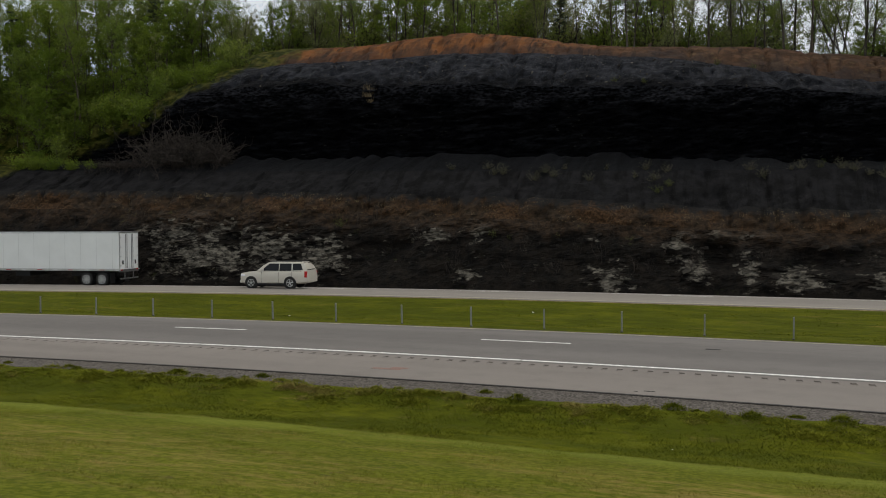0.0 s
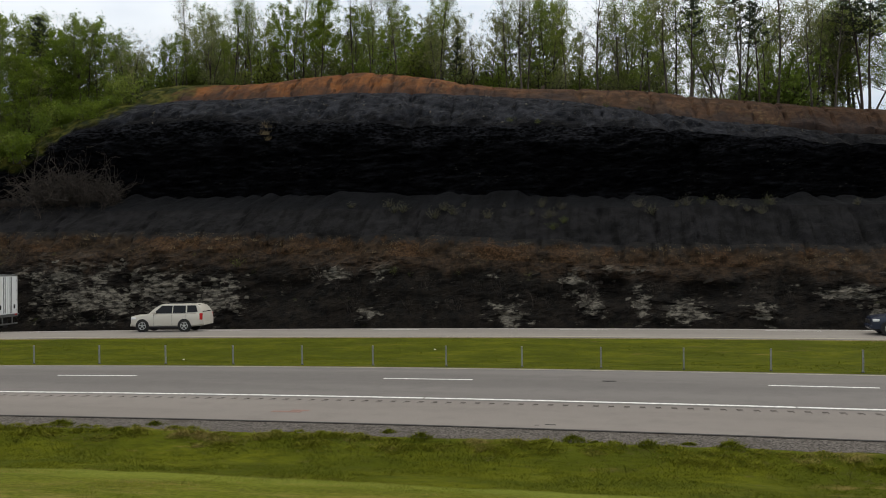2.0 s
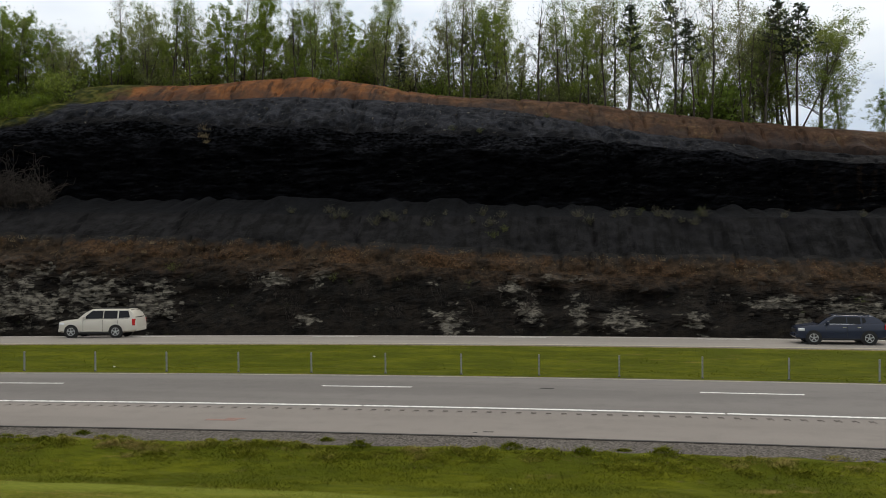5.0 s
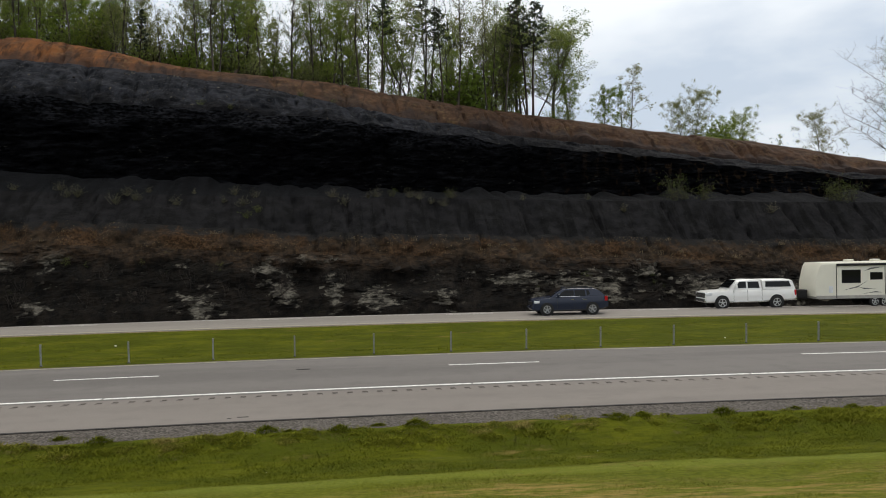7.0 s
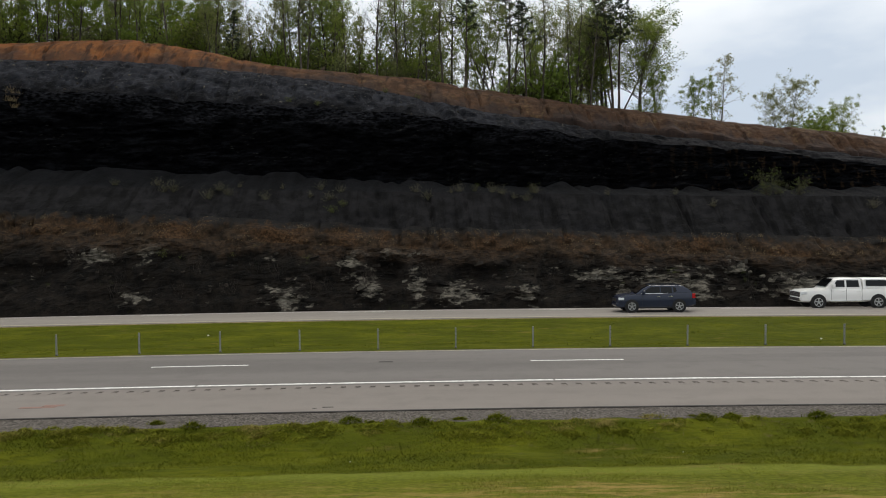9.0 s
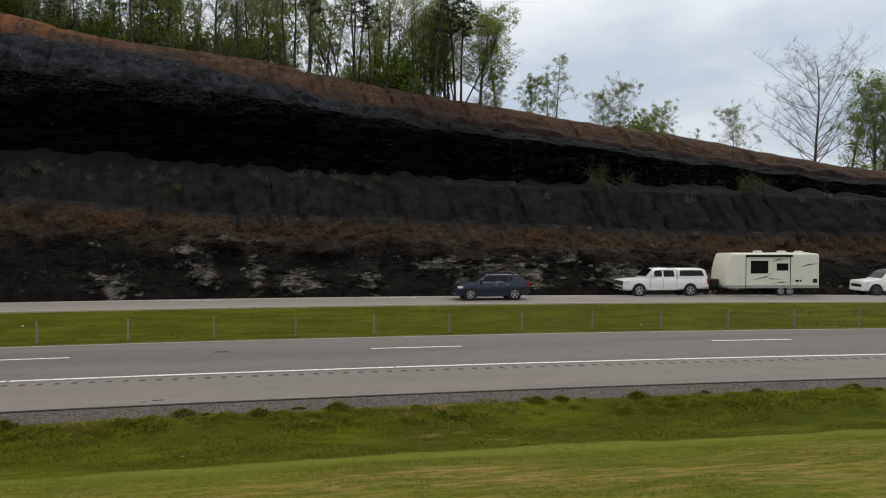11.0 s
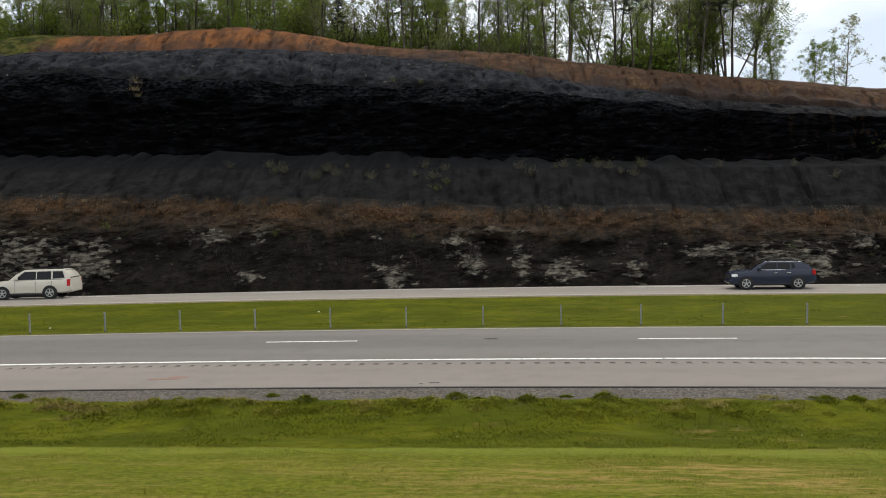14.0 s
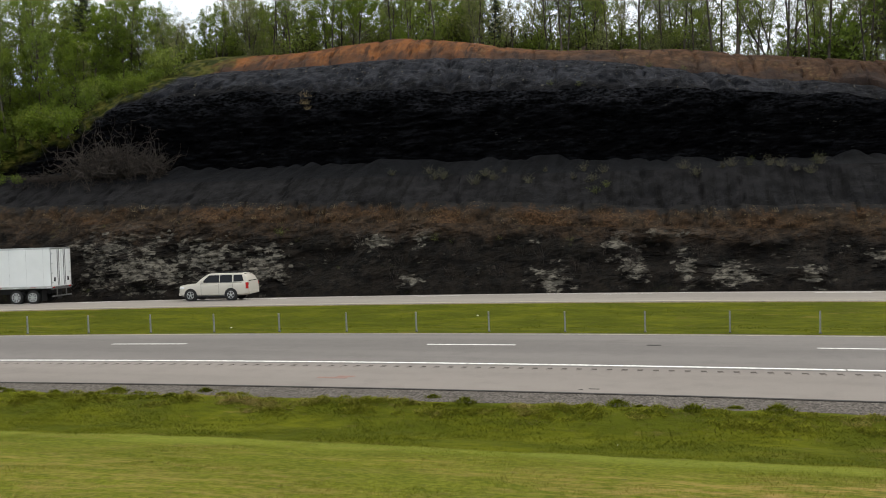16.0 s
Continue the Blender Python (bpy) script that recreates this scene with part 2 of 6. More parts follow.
def make_orange():
    n = Net("orange_clay", 0.95, 0.15)
    c = n.mix(n.step(n.noise(0.9), 0.35, 0.65), (0.050, 0.029, 0.019), (0.105, 0.058, 0.034))
    left = n.step(n.axis(0), -8.0, -20.0)
    c = n.mix(n.math("MULTIPLY", left, 0.55), c, (0.125, 0.053, 0.023))
    c = n.mix(n.math("MULTIPLY", n.step(n.axis(0), 0.0, 14.0), 0.6), c, n.mix(n.step(n.noise(0.4), 0.4, 0.6), (0.022, 0.0125, 0.0085), (0.058, 0.033, 0.021)))
    hot = n.math("MULTIPLY", left, n.step(n.noise(1.8, (1.2, 0.5, 0.5)), 0.46, 0.62))
    c = n.mix(n.math("MULTIPLY", hot, 0.6), c, (0.26, 0.10, 0.032))
    dry = n.math("MULTIPLY", n.step(n.noise(0.35), 0.5, 0.62), n.step(n.noise(3.0, shift=9.0), 0.5, 0.62))
    c = n.mix(n.math("MULTIPLY", dry, 0.25), c, (0.21, 0.155, 0.07))
    rills = n.step(n.noise(0.8, (1.3, 0.22, 0.3), 5, 0.65), 0.55, 0.64)
    c = n.mix(n.math("MULTIPLY", rills, 0.75), c, (0.026, 0.017, 0.013))
    low = n.math("ADD", n.attr("rise"), n.math("MULTIPLY", n.math("SUBTRACT", n.noise(2.2, (1, 0.4, 0.4)), 0.5), 1.3))
    c = n.mix(n.math("MULTIPLY", n.step(low, 0.32, 0.10), 0.55), c, (0.024, 0.022, 0.024))
    return n.done(green_side(n, c), n.noise(0.12, detail=6), 0.07, 0.9)


def make_forest_floor():
    n = Net("forest_floor", 0.95, 0.1)
    c = n.mix(n.step(n.noise(0.6), 0.4, 0.6), (0.075, 0.052, 0.028), (0.06, 0.068, 0.018))
    return n.done(green_side(n, c), n.noise(0.2), 0.1, 0.9)


M_TURF = make_turf()
M_BLADE = make_blades("grass_blades", (0.175, 0.192, 0.015), (0.31, 0.23, 0.085), (0.105, 0.124, 0.010), 0.02, True)
M_VERGE = make_blades("verge_grass", (0.190, 0.196, 0.018), (0.29, 0.215, 0.095), (0.130, 0.142, 0.011), 0.0)
M_TALL = make_blades("tall_grass", (0.106, 0.122, 0.006), (0.16, 0.145, 0.035), (0.066, 0.084, 0.004), -0.06)
M_GRAVEL = make_gravel()
M_LANE = asphalt("lane_asphalt", (0.156, 0.145, 0.138), (0.124, 0.115, 0.110))
# far road: its grazing-light brightness is put into a paler asphalt colour
M_FAR = asphalt("grazing_lit_asphalt", (0.235, 0.216, 0.196), (0.200, 0.184, 0.168))
M_SHOULDER = asphalt("shoulder_asphalt", (0.200, 0.180, 0.165), (0.166, 0.149, 0.137))
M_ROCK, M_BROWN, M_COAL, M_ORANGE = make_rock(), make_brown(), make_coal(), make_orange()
M_SHALE = make_shale("grey_shale", (0.0168, 0.0164, 0.0180), (0.0080, 0.0078, 0.0085), 0.12)
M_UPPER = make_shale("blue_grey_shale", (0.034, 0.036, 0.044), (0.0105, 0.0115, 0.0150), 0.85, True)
M_BENCH = make_shale("bench_shale", (0.0085, 0.0092, 0.0112), (0.0050, 0.0054, 0.0066), 0.05)
M_FLOOR = make_forest_floor()
M_WHITE = plain("road_paint_white", (0.85, 0.85, 0.83), 0.7, 0.3, vary=0.2, size=0.15)
M_YELLOW = plain("road_paint_yellow", (0.46, 0.41, 0.29), 0.7, 0.3, vary=0.2, size=0.15)
M_DIRT = plain("tan_dirt", (0.27, 0.225, 0.145), 0.95, 0.1, vary=0.3, size=0.15)
# tar of the patches, also the painted shade in the shoulder's outer joint
M_TAR_AND_GAP_SHADE = plain("tar", (0.030, 0.027, 0.026), 0.8, 0.3, size=0.2)
M_RED = plain("survey_paint", (0.25, 0.160, 0.138), 0.9, 0.2, size=0.1)
M_STEEL = plain("galvanised_steel", (0.27, 0.275, 0.27), 0.55, 0.4, 0.3)

# ---------------------------------------------------------------- shape helpers
BEND, REACH = 0.00235, 85.0


def bend(x):
    """How far the road and the cut swing towards the viewer at x along them."""
    a = np.abs(x)
    return np.where(a < REACH, BEND * a * a, BEND * REACH * (2 * a - REACH))


def fbm(x, y, z, octaves=4, seed=0, gain=0.5):
    """Smooth value noise, about -1..1, for arrays."""
    total, amp, norm = 0.0, 1.0, 0.0
    for o in range(octaves):
        p = [np.asarray(v, float) * 2 ** o + 17.3 * o + seed * 3.7 for v in (x, y, z)]
        p = np.broadcast_arrays(*p)
        i = [np.floor(v).astype(np.int64) for v in p]
        f = [v - k for v, k in zip(p, i)]
        f = [v * v * (3 - 2 * v) for v in f]
        acc = 0.0
        for dx in (0, 1):
            for dy in (0, 1):
                for dz in (0, 1):
                    h = ((i[0] + dx) * 73856093) ^ ((i[1] + dy) * 19349663) ^ ((i[2] + dz) * 83492791) ^ (seed * 2654435)
                    h = ((h ^ (h >> 13)) * 1274126177) & 0x7FFFFFFF
                    w = (f[0] if dx else 1 - f[0]) * (f[1] if dy else 1 - f[1]) * (f[2] if dz else 1 - f[2])
                    acc = acc + w * ((h % 65536) / 32768.0 - 1)
        total, norm, amp = total + amp * acc, norm + amp, amp * gain
    return total / norm * 1.6


def mesh_of(name, verts, faces, material, smooth=False, extra=None):
    """A mesh from arrays; faces all of one size. extra: point attributes."""
    verts, faces = np.asarray(verts, np.float32), np.asarray(faces, np.int32)
    me = bpy.data.meshes.new(name)
    k = faces.shape[1]
    me.vertices.add(len(verts))
    me.vertices.foreach_set("co", verts.ravel())
    me.loops.add(faces.size)
    me.loops.foreach_set("vertex_index", faces.ravel())
    me.polygons.add(len(faces))
    me.polygons.foreach_set("loop_start", np.arange(len(faces), dtype=np.int32) * k)
    me.polygons.foreach_set("loop_total", np.full(len(faces), k, np.int32))
    me.polygons.foreach_set("use_smooth", np.full(len(faces), smooth))
    for key, values in (extra or {}).items():
        me.attributes.new(key, "FLOAT", "POINT").data.foreach_set("value", np.asarray(values, np.float32).ravel())
    me.update(calc_edges=True)
    me.materials.append(material)
    return me


def grid_faces(rows, cols):
    i = np.arange(rows - 1)[:, None] * cols + np.arange(cols - 1)[None, :]
    return np.stack([i, i + 1, i + cols + 1, i + cols], -1).reshape(-1, 4)


def structure(name, me, label, category, parent=None):
    ob = new(name, me)
    if parent is not None:
        ob.parent = parent
        return tagged(ob, label)
    return tagged(ob, label, category, kind="structure")


def part(name, bm, material, parent, label=""):
    me = bpy.data.meshes.new(name)
    bm.to_mesh(me)
    bm.free()
    me.materials.append(material)
    ob = new(name, me)
    ob.parent = parent
    return tagged(ob, label)


def along(fine, step):
    """Stations along the road: fine in the part that is seen, coarse out to the horizon."""
    far = np.array([95, 115, 150, 220, 350, 600, 1000, 1800])
    return np.concatenate([-far[::-1], np.arange(-fine, fine + 1e-6, step), far])


def ribbon(xs, offsets, heights):
    """Vertices of a strip that follows the road: one row for each offset from the viewer."""
    X = np.repeat(xs[None, :], len(offsets), 0)
    Y = np.asarray(offsets, float)[:, None] - bend(xs)[None, :]
    Z = np.asarray(heights, float)[:, None] + np.zeros_like(X)
    return X, Y, Z


# ---------------------------------------------------------------- ground and roads
GROUND_Y = np.array([-1800, -700, -250, -80, -30, -12, 0, 13.8, 15.6, 17.1, 18.2, 30.0, 31.5, 37.5, 44.0, 45.4, 56.8, 58.5, 90, 300, 1800.0])
GROUND_Z = np.array([-6, -2, 1.5, 2.2, 2.4, 2.4, 2.2, -0.14, -0.36, -0.06, -0.04, -0.24, -0.30, -0.85, -0.55, -0.49, -0.92, -0.95, -1.2, -3, -8.0])


def ground_height(off):
    return np.interp(off, GROUND_Y, GROUND_Z)


def ground_relief(x, off):
    near = np.clip((17.3 - off) / 0.8, 0, 1)
    mid = np.clip((off - 31) / 1.5, 0, 1) * np.clip((44.8 - off) / 1.5, 0, 1)
    lumps = fbm(x / 0.8, off / 0.8, 0, 3, 5) * 0.022 + fbm(x / 4, off / 2.5, 0, 2, 8) * 0.035
    verge = np.exp(-((off - 16.8) / 0.5) ** 2) * np.clip(fbm(x / 0.9, off, 0, 2, 3), 0, 1) * 0.05
    return (near + mid * 1.2) * lumps + verge


def build_ground():
    xs = along(60, 0.3)
    seen = np.concatenate([np.arange(5, 17.6, 0.16), np.arange(30.2, 45.4, 0.4)])
    offs = np.unique(np.concatenate([GROUND_Y, seen]))
    X, Y, Z = ribbon(xs, offs, ground_height(offs))
    Z = Z + ground_relief(X, offs[:, None])
    me = mesh_of("ground", np.stack([X, Y, Z], -1).reshape(-1, 3), grid_faces(*X.shape), M_TURF, True, {"mown": np.clip((13.75 - offs[:, None] - 0.12 * fbm(X / 1.5, 0, 0, 2, 88)) / 0.15, 0, 1) + 0 * X})
    structure("ground", me, "mown grass slope, ditch and median in patchy spring green", "grass")


def slab(name, offs, zs, material, label, parent=None, category="road", lo=None, hi=None, step=1.0, thick=0.03):
    """A paved strip with its edges turned down into the ground."""
    xs = along(90, step) if lo is None else np.linspace(lo, hi, max(2, int((hi - lo) / step) + 1))
    offs = [offs[0]] + list(offs) + [offs[-1]]
    zs = [zs[0] - thick] + list(zs) + [zs[-1] - thick]
    X, Y, Z = ribbon(xs, offs, zs)
    me = mesh_of(name, np.stack([X, Y, Z], -1).reshape(-1, 3), grid_faces(*X.shape), material)
    return structure(name, me, label, category, parent)


def near_z(off):
    return np.interp(off, [17.0, 18.2, 21.9, 25.6, 30.0], [-0.03, 0.0, 0.0, 0.0, -0.20])


def far_z(off):
    return np.interp(off, [45.4, 50.3, 56.8], [-0.45, -0.42, -0.87])


def marking(road, off, zf, width, x0, x1, material, name):
    return slab(name, [off - width / 2, off + width / 2], [float(zf(off - width / 2)) + 0.004, float(zf(off + width / 2)) + 0.004], material, "", road, lo=x0, hi=x1, step=1.0, thick=0.004)


def build_roads():
    slab("gravel_verge", [16.4, 16.75, 17.2, 18.17], [-0.32, -0.155, -0.045, -0.012], M_GRAVEL, "coarse grey gravel verge beside the asphalt", category="gravel", step=0.5)
    near = slab("road", [21.62, 25.6, 30.0], [0, 0, -0.20], M_LANE, "grey worn asphalt carriageway with white lane marks", step=1.0)
    slab("shoulder", [18.2, 20.98], [0, 0], M_SHOULDER, "paler brownish asphalt shoulder", near)
    # rumble strip: shallow grooves ground into the asphalt beside the edge line
    pitch, xs, zs = 0.40, [], []
    for k in range(-170, 171):
        a = k * pitch
        xs += [a, a + 0.02, a + 0.08, a + 0.14, a + 0.16]
        zs += [0, -0.03, -0.038, -0.03, 0]
    xs, zs = np.array(xs), np.array(zs)
    offs = np.array([20.98, 21.12, 21.13, 21.40, 21.41, 21.62])
    cut = np.array([0, 0, 1, 1, 0, 0.0])
    X, Y, Z = ribbon(xs, offs, np.zeros(6))
    Z = Z + cut[:, None] * zs[None, :]
    me = mesh_of("rumble_strip", np.stack([X, Y, Z], -1).reshape(-1, 3), grid_faces(*X.shape), M_SHOULDER)
    structure("rumble_strip", me, "row of ground grooves in the shoulder asphalt", "", near)
    for a, b in ((-95, 68), (68, 95)):
        slab("shoulder_beyond", [20.98, 21.62], [0, 0], M_SHOULDER, "", near, lo=a if a > 0 else -95, hi=b if a > 0 else -68)
    # solid edge line, in laid lengths with small breaks
    x = -92.0
    while x < 92:
        n = 9.4 + 1.6 * math.sin(x)
        marking(near, 21.92, near_z, 0.16, x, x + n - 0.05, M_WHITE, "edge_line")
        x += n
    for k in range(-6, 9):
        marking(near, 25.6, near_z, 0.15, -20.57 + 12.19 * k, -20.57 + 12.19 * k + 3.05, M_WHITE, "lane_dash")
    # dark strip laid on top paints the shade in the gap beside the gravel
    slab("joint_crack", [18.14, 18.245], [0.003, 0.004], M_TAR_AND_GAP_SHADE, "flat dark strip painting the shade in the joint at the outer edge of the asphalt", near, thick=0.004)
    for x, off, wx, wy in ((-0.91, 25.8, 0.22, 0.09), (-2.05, 18.7, 0.13, 0.04), (-2.35, 18.6, 0.05, 0.03)):
        slab("tar_patch", [off - wy, off, off + wy], [0.003, 0.005, 0.003], M_TAR_AND_GAP_SHADE, "dark tar patch", near, lo=x - wx, hi=x + wx, step=wx, thick=0.003)
    for x, off, wx in ((-9.05, 19.45, 0.42), (-8.75, 19.65, 0.25)):
        slab("paint_mark", [off - 0.09, off + 0.09], [0.004, 0.004], M_RED, "faded orange survey paint", near, lo=x - wx, hi=x + wx, step=wx, thick=0.003)
    marking(near, 29.62, near_z, 0.13, -90, 90, M_YELLOW, "median_line")
    slab("dirt_fringe", [29.95, 30.12, 30.3], [-0.205, -0.225, -0.27], M_DIRT, "strip of tan dirt and dry grass along the asphalt", near, step=0.5)
    far = slab("road_far", [45.4, 50.3, 56.8], [-0.45, -0.42, -0.87], M_FAR, "grey asphalt carriageway at the foot of the rock cut", step=1.0)
    marking(far, 45.85, far_z, 0.16, -90, 90, M_YELLOW, "median_line")
    slab("dirt_fringe", [45.1, 45.45], [-0.53, -0.455], M_DIRT, "strip of tan dirt and dry grass along the asphalt", far, step=0.5)
    marking(far, 53.9, far_z, 0.13, -90, 90, M_WHITE, "edge_line")
    for k in range(-7, 8):
        marking(far, 50.3, far_z, 0.125, -17.0 + 12.19 * k, -17.0 + 12.19 * k + 3.05, M_WHITE, "lane_dash")


build_ground()
build_roads()

# ---------------------------------------------------------------- the rock cut
def knots(x, *pairs):
    xs, zs = zip(*pairs)
    r = np.interp(x, xs, zs)
    return (np.interp(x - 2.5, xs, zs) + np.interp(x + 2.5, xs, zs) + 2 * r) / 4


def cut_lines(x):
    """Offset, height and roughness of the lines that run along the cut, from its foot to the wooded top."""
    wild = np.clip((-48 - x) / 16, 0, 1)
    w = wild * wild * (3 - 2 * wild)
    bench = knots(x, (-90, 9.6), (-44, 8.95), (-26, 8.7), (-12, 8.35), (13, 7.85), (20, 7.65), (36, 7.3), (53, 6.8), (80, 5.6), (150, 3.0))
    brown = knots(x, (-55, 7.25), (-35, 6.8), (-16, 6.15), (-1, 5.2), (12, 4.9), (34, 4.15), (48, 4.05), (80, 3.4), (150, 1.5))
    toe = knots(x, (-44, 10.5), (-28, 10.5), (-18, 10.3), (-8, 9.9), (3, 9.0), (13, 9.0), (23, 8.5), (38, 8.3), (56, 7.5), (80, 6.2), (150, 3.4))
    btop = knots(x, (-50, 17.2), (-42, 17.6), (-33, 17.4), (-27, 16.8), (-18, 16.6), (-8, 15.9), (2, 15.0), (10, 14.1), (16.7, 13.2), (28, 11.95), (38, 10.7), (47, 9.6), (55, 8.7), (80, 7.2), (150, 4.4)) + 0.25 * fbm(x / 2.5, 0, 0, 3, 33)
    gtop = knots(x, (-49, 20.6), (-43, 20.85), (-35, 20.85), (-27, 21.2), (-20, 20.75), (-8, 19.6), (-2, 18.5), (3, 17.4), (8, 16.3), (12.4, 15.45), (18, 14.3), (27.7, 13.15), (35, 12.05), (46, 10.55), (53, 9.7), (60, 9.0), (80, 8.0), (150, 5.0))
    otop = knots(x, (-60, 22.0), (-52, 22.3), (-47, 23.4), (-39, 23.0), (-33, 23.8), (-27, 24.1), (-21, 23.3), (-15, 21.9), (-9, 21.1), (-1, 20.9), (9, 19.1), (20, 17.45), (30, 16.05), (37, 15.0), (43, 14.3), (49, 13.2), (56, 11.75), (65, 10.4), (80, 9.2), (150, 6))
    piles = 0.75 * np.abs(fbm(x / 3.2, 0, 0, 3, 21))
    blend = lambda a, b: a * (1 - w) + b * w
    return [(57.0 + 0 * x, -0.9 + 0 * x, 0.25), (57.5 + 0 * x, 0.1 + 0 * x, 0.8), (59.6 + 0 * x, brown - 1.7, 0.9), (61.0 + 0 * x, brown + 0.12 * fbm(x / 1.4, 0, 0, 2, 4), 0.35), (64.0 + 0 * x, bench, 0.16),
            (68.0 + 0 * x, blend(toe, 10.4) + piles - 0.3, 0.25), (blend(69.6, 70.0), blend(btop, 12.6), 0.7), (blend(75.5, 75), blend(gtop, 16.5), 0.25), (blend(79.5, 80), blend(otop, 20.5), 0.3)]


PALE = [(-45, 3.4, 4.0, 1.3), (-42, 1.3, 4.5, 1.3), (-37, 2.2, 3.0, 1.6), (-31.8, 1.5, 1.6, 1.6), (-22.3, 3.3, 1.6, 0.5), (-19.5, 3.6, 1.1, 0.6), (-20, 0.0, 0.6, 0.6), (-9, 0.0, 1.5, 0.6), (-4.5, 2.5, 0.7, 0.9),
        (-3.2, 0.8, 0.9, 0.8), (-0.6, 3.4, 1.6, 0.5), (0.4, 0.8, 0.6, 1.4), (3.2, 0.2, 1.6, 0.7), (8.4, 0.2, 0.7, 0.5), (14, 1.4, 1.6, 0.5), (19, 0.8, 3.2, 0.9), (23.8, 2.1, 1.1, 0.6), (28.5, 0.5, 2.6, 0.8), (36, 0.4, 3.6, 0.7)]
HOLLOWS = [(-1.9, 1.8, 1.3, 0.9, 1.4), (4.8, 1.5, 2.2, 0.7, 0.9), (-40, 2.6, 0.8, 0.8, 0.8), (-27, 1.6, 2.6, 1.2, 0.7), (10.5, 1.4, 1.2, 1.4, 0.7), (25.5, 0.6, 0.7, 1.3, 0.8), (-13.0, 1.6, 2.0, 1.5, 0.5)]


GULLIES = [(2.4, 0.5, 1.0), (4.3, 0.3, 0.5), (16.6, 0.5, 0.9), (-20.5, 0.4, 0.4), (34.5, 0.45, 0.7), (27.0, 0.3, 0.5)]


def pale_at(x, z):
    p = 0.0 * x - 0.35
    for cx, cz, sx, sz in PALE:
        p = np.maximum(p, 0.80 * np.exp(-((x - cx) / (1.3 * sx)) ** 2 - ((z - cz) / (1.25 * sz)) ** 2) - 0.3 * (x < -47))
    return p


def cut_push(x, off, z, rough, band):
    """How far the face stands out towards the road at a place on the smooth cut."""
    d = rough * (0.5 * fbm(x / 3.0, off / 3, z / 2.2, 3, 1))
    ledge = fbm(x / 1.15, off / 2, z / 0.50, 4, 2, 0.6)
    ledge = np.round(ledge * 3) / 3 * 0.5 + ledge * 0.5
    if band <= 1:
        bare = np.clip(pale_at(x, z) * 2.2 + 0.1, 0, 1)
        d = d + rough * (0.16 + 0.42 * bare) * ledge + 0.45 * np.clip(pale_at(x, z), 0, 1) + 0.22 * rough * fbm(x / 0.7, off, z / 1.1, 4, 19, 0.6)
        for cx, cz, sx, sz, dd in HOLLOWS:
            d = d - dd * np.exp(-((x - cx) / sx) ** 4 - ((z - cz) / sz) ** 4)
    elif band == 5:
        d = d + rough * 0.5 * fbm(x / 2.5, 0, z / 0.7, 3, 9)
        d = d - 0.9 * np.clip(fbm(x / 6.0, 0, 0, 2, 13) - 0.25, 0, 1)
        d = d + 0.28 * fbm(x / 0.8, off, z / 0.45, 4, 27, 0.6)
        for cx, wide, deep in GULLIES:
            d = d - deep * np.exp(-((x - cx - 0.25 * (72 - off)) / wide) ** 2)
    else:
        d = d + rough * 0.45 * fbm(x / 0.9, off / 0.9, z / 0.9, 3, 6)
        gully = np.clip(1 - np.abs(fbm(x / 2.6 + off * 0.06, 0, 0, 2, 30 + band)) * 9, 0, 1)
        d = d - 0.36 * gully * (0.4 if band == 4 else 1)
        if band == 6:
            for cx, wide, deep in GULLIES:
                d = d - deep * np.exp(-((x - cx - 0.25 * (72 - off)) / wide) ** 2)
    return d


CUT_X = np.concatenate([[-400, -250, -160, -120, -100, -88], np.arange(-80, 90.01, 0.22), [96, 110, 130, 160, 250, 400]])


def cut_surface(band, rows, xs=None, extra=0):
    """Places, heights within the band and paleness on band number band."""
    xs = CUT_X if xs is None else xs
    L = cut_lines(xs)
    (o0, z0, r0), (o1, z1, r1) = L[band], L[band + 1]
    v = np.linspace(0, 1, rows)[:, None]
    off, z, rough = o0 + (o1 - o0) * v, z0 + (z1 - z0) * v, r0 + (r1 - r0) * v
    if band >= 6:
        z = z + 0.5 * np.sin(np.pi * v) * np.clip((70 - xs) / 30, 0, 1)
    if band == 7:
        step = np.clip((xs - 8) / 8, 0, 1) * (0.6 + 0.3 * fbm(xs / 2.0, 0, 0, 3, 91))
        z = z + step * np.clip(v * 14, 0, 1) * np.clip((1 - v) * 1.6, 0, 1) * 0.8
        off = off - 0.5 * step * np.exp(-((v - 0.09) / 0.06) ** 2)
    X = np.repeat(xs[None, :], rows, 0)
    edge_a = cut_push(X, off, z, rough, band)
    low = cut_push(X, off, z, rough, max(band - 1, 0))
    high = cut_push(X, off, z, rough, min(band + 1, 7))
    wa, wb = np.clip(0.5 - v * 4, 0, 0.5), np.clip(0.5 - (1 - v) * 4, 0, 0.5)
    push = edge_a * (1 - wa - wb) + low * wa + high * wb
    share = lambda table: table[band] * (1 - wa - wb) + table[max(band - 1, 0)] * wa + table[min(band + 1, 7)] * wb
    Y = off - bend(xs)[None, :] - push * share((1, 1, 1, 1, 0.3, 1, 1, 1))
    Z = z + push * share((0, 0, 0, 0.35, 0.25, 0, 0.35, 0.35))
    return X, Y, Z, v + 0 * X


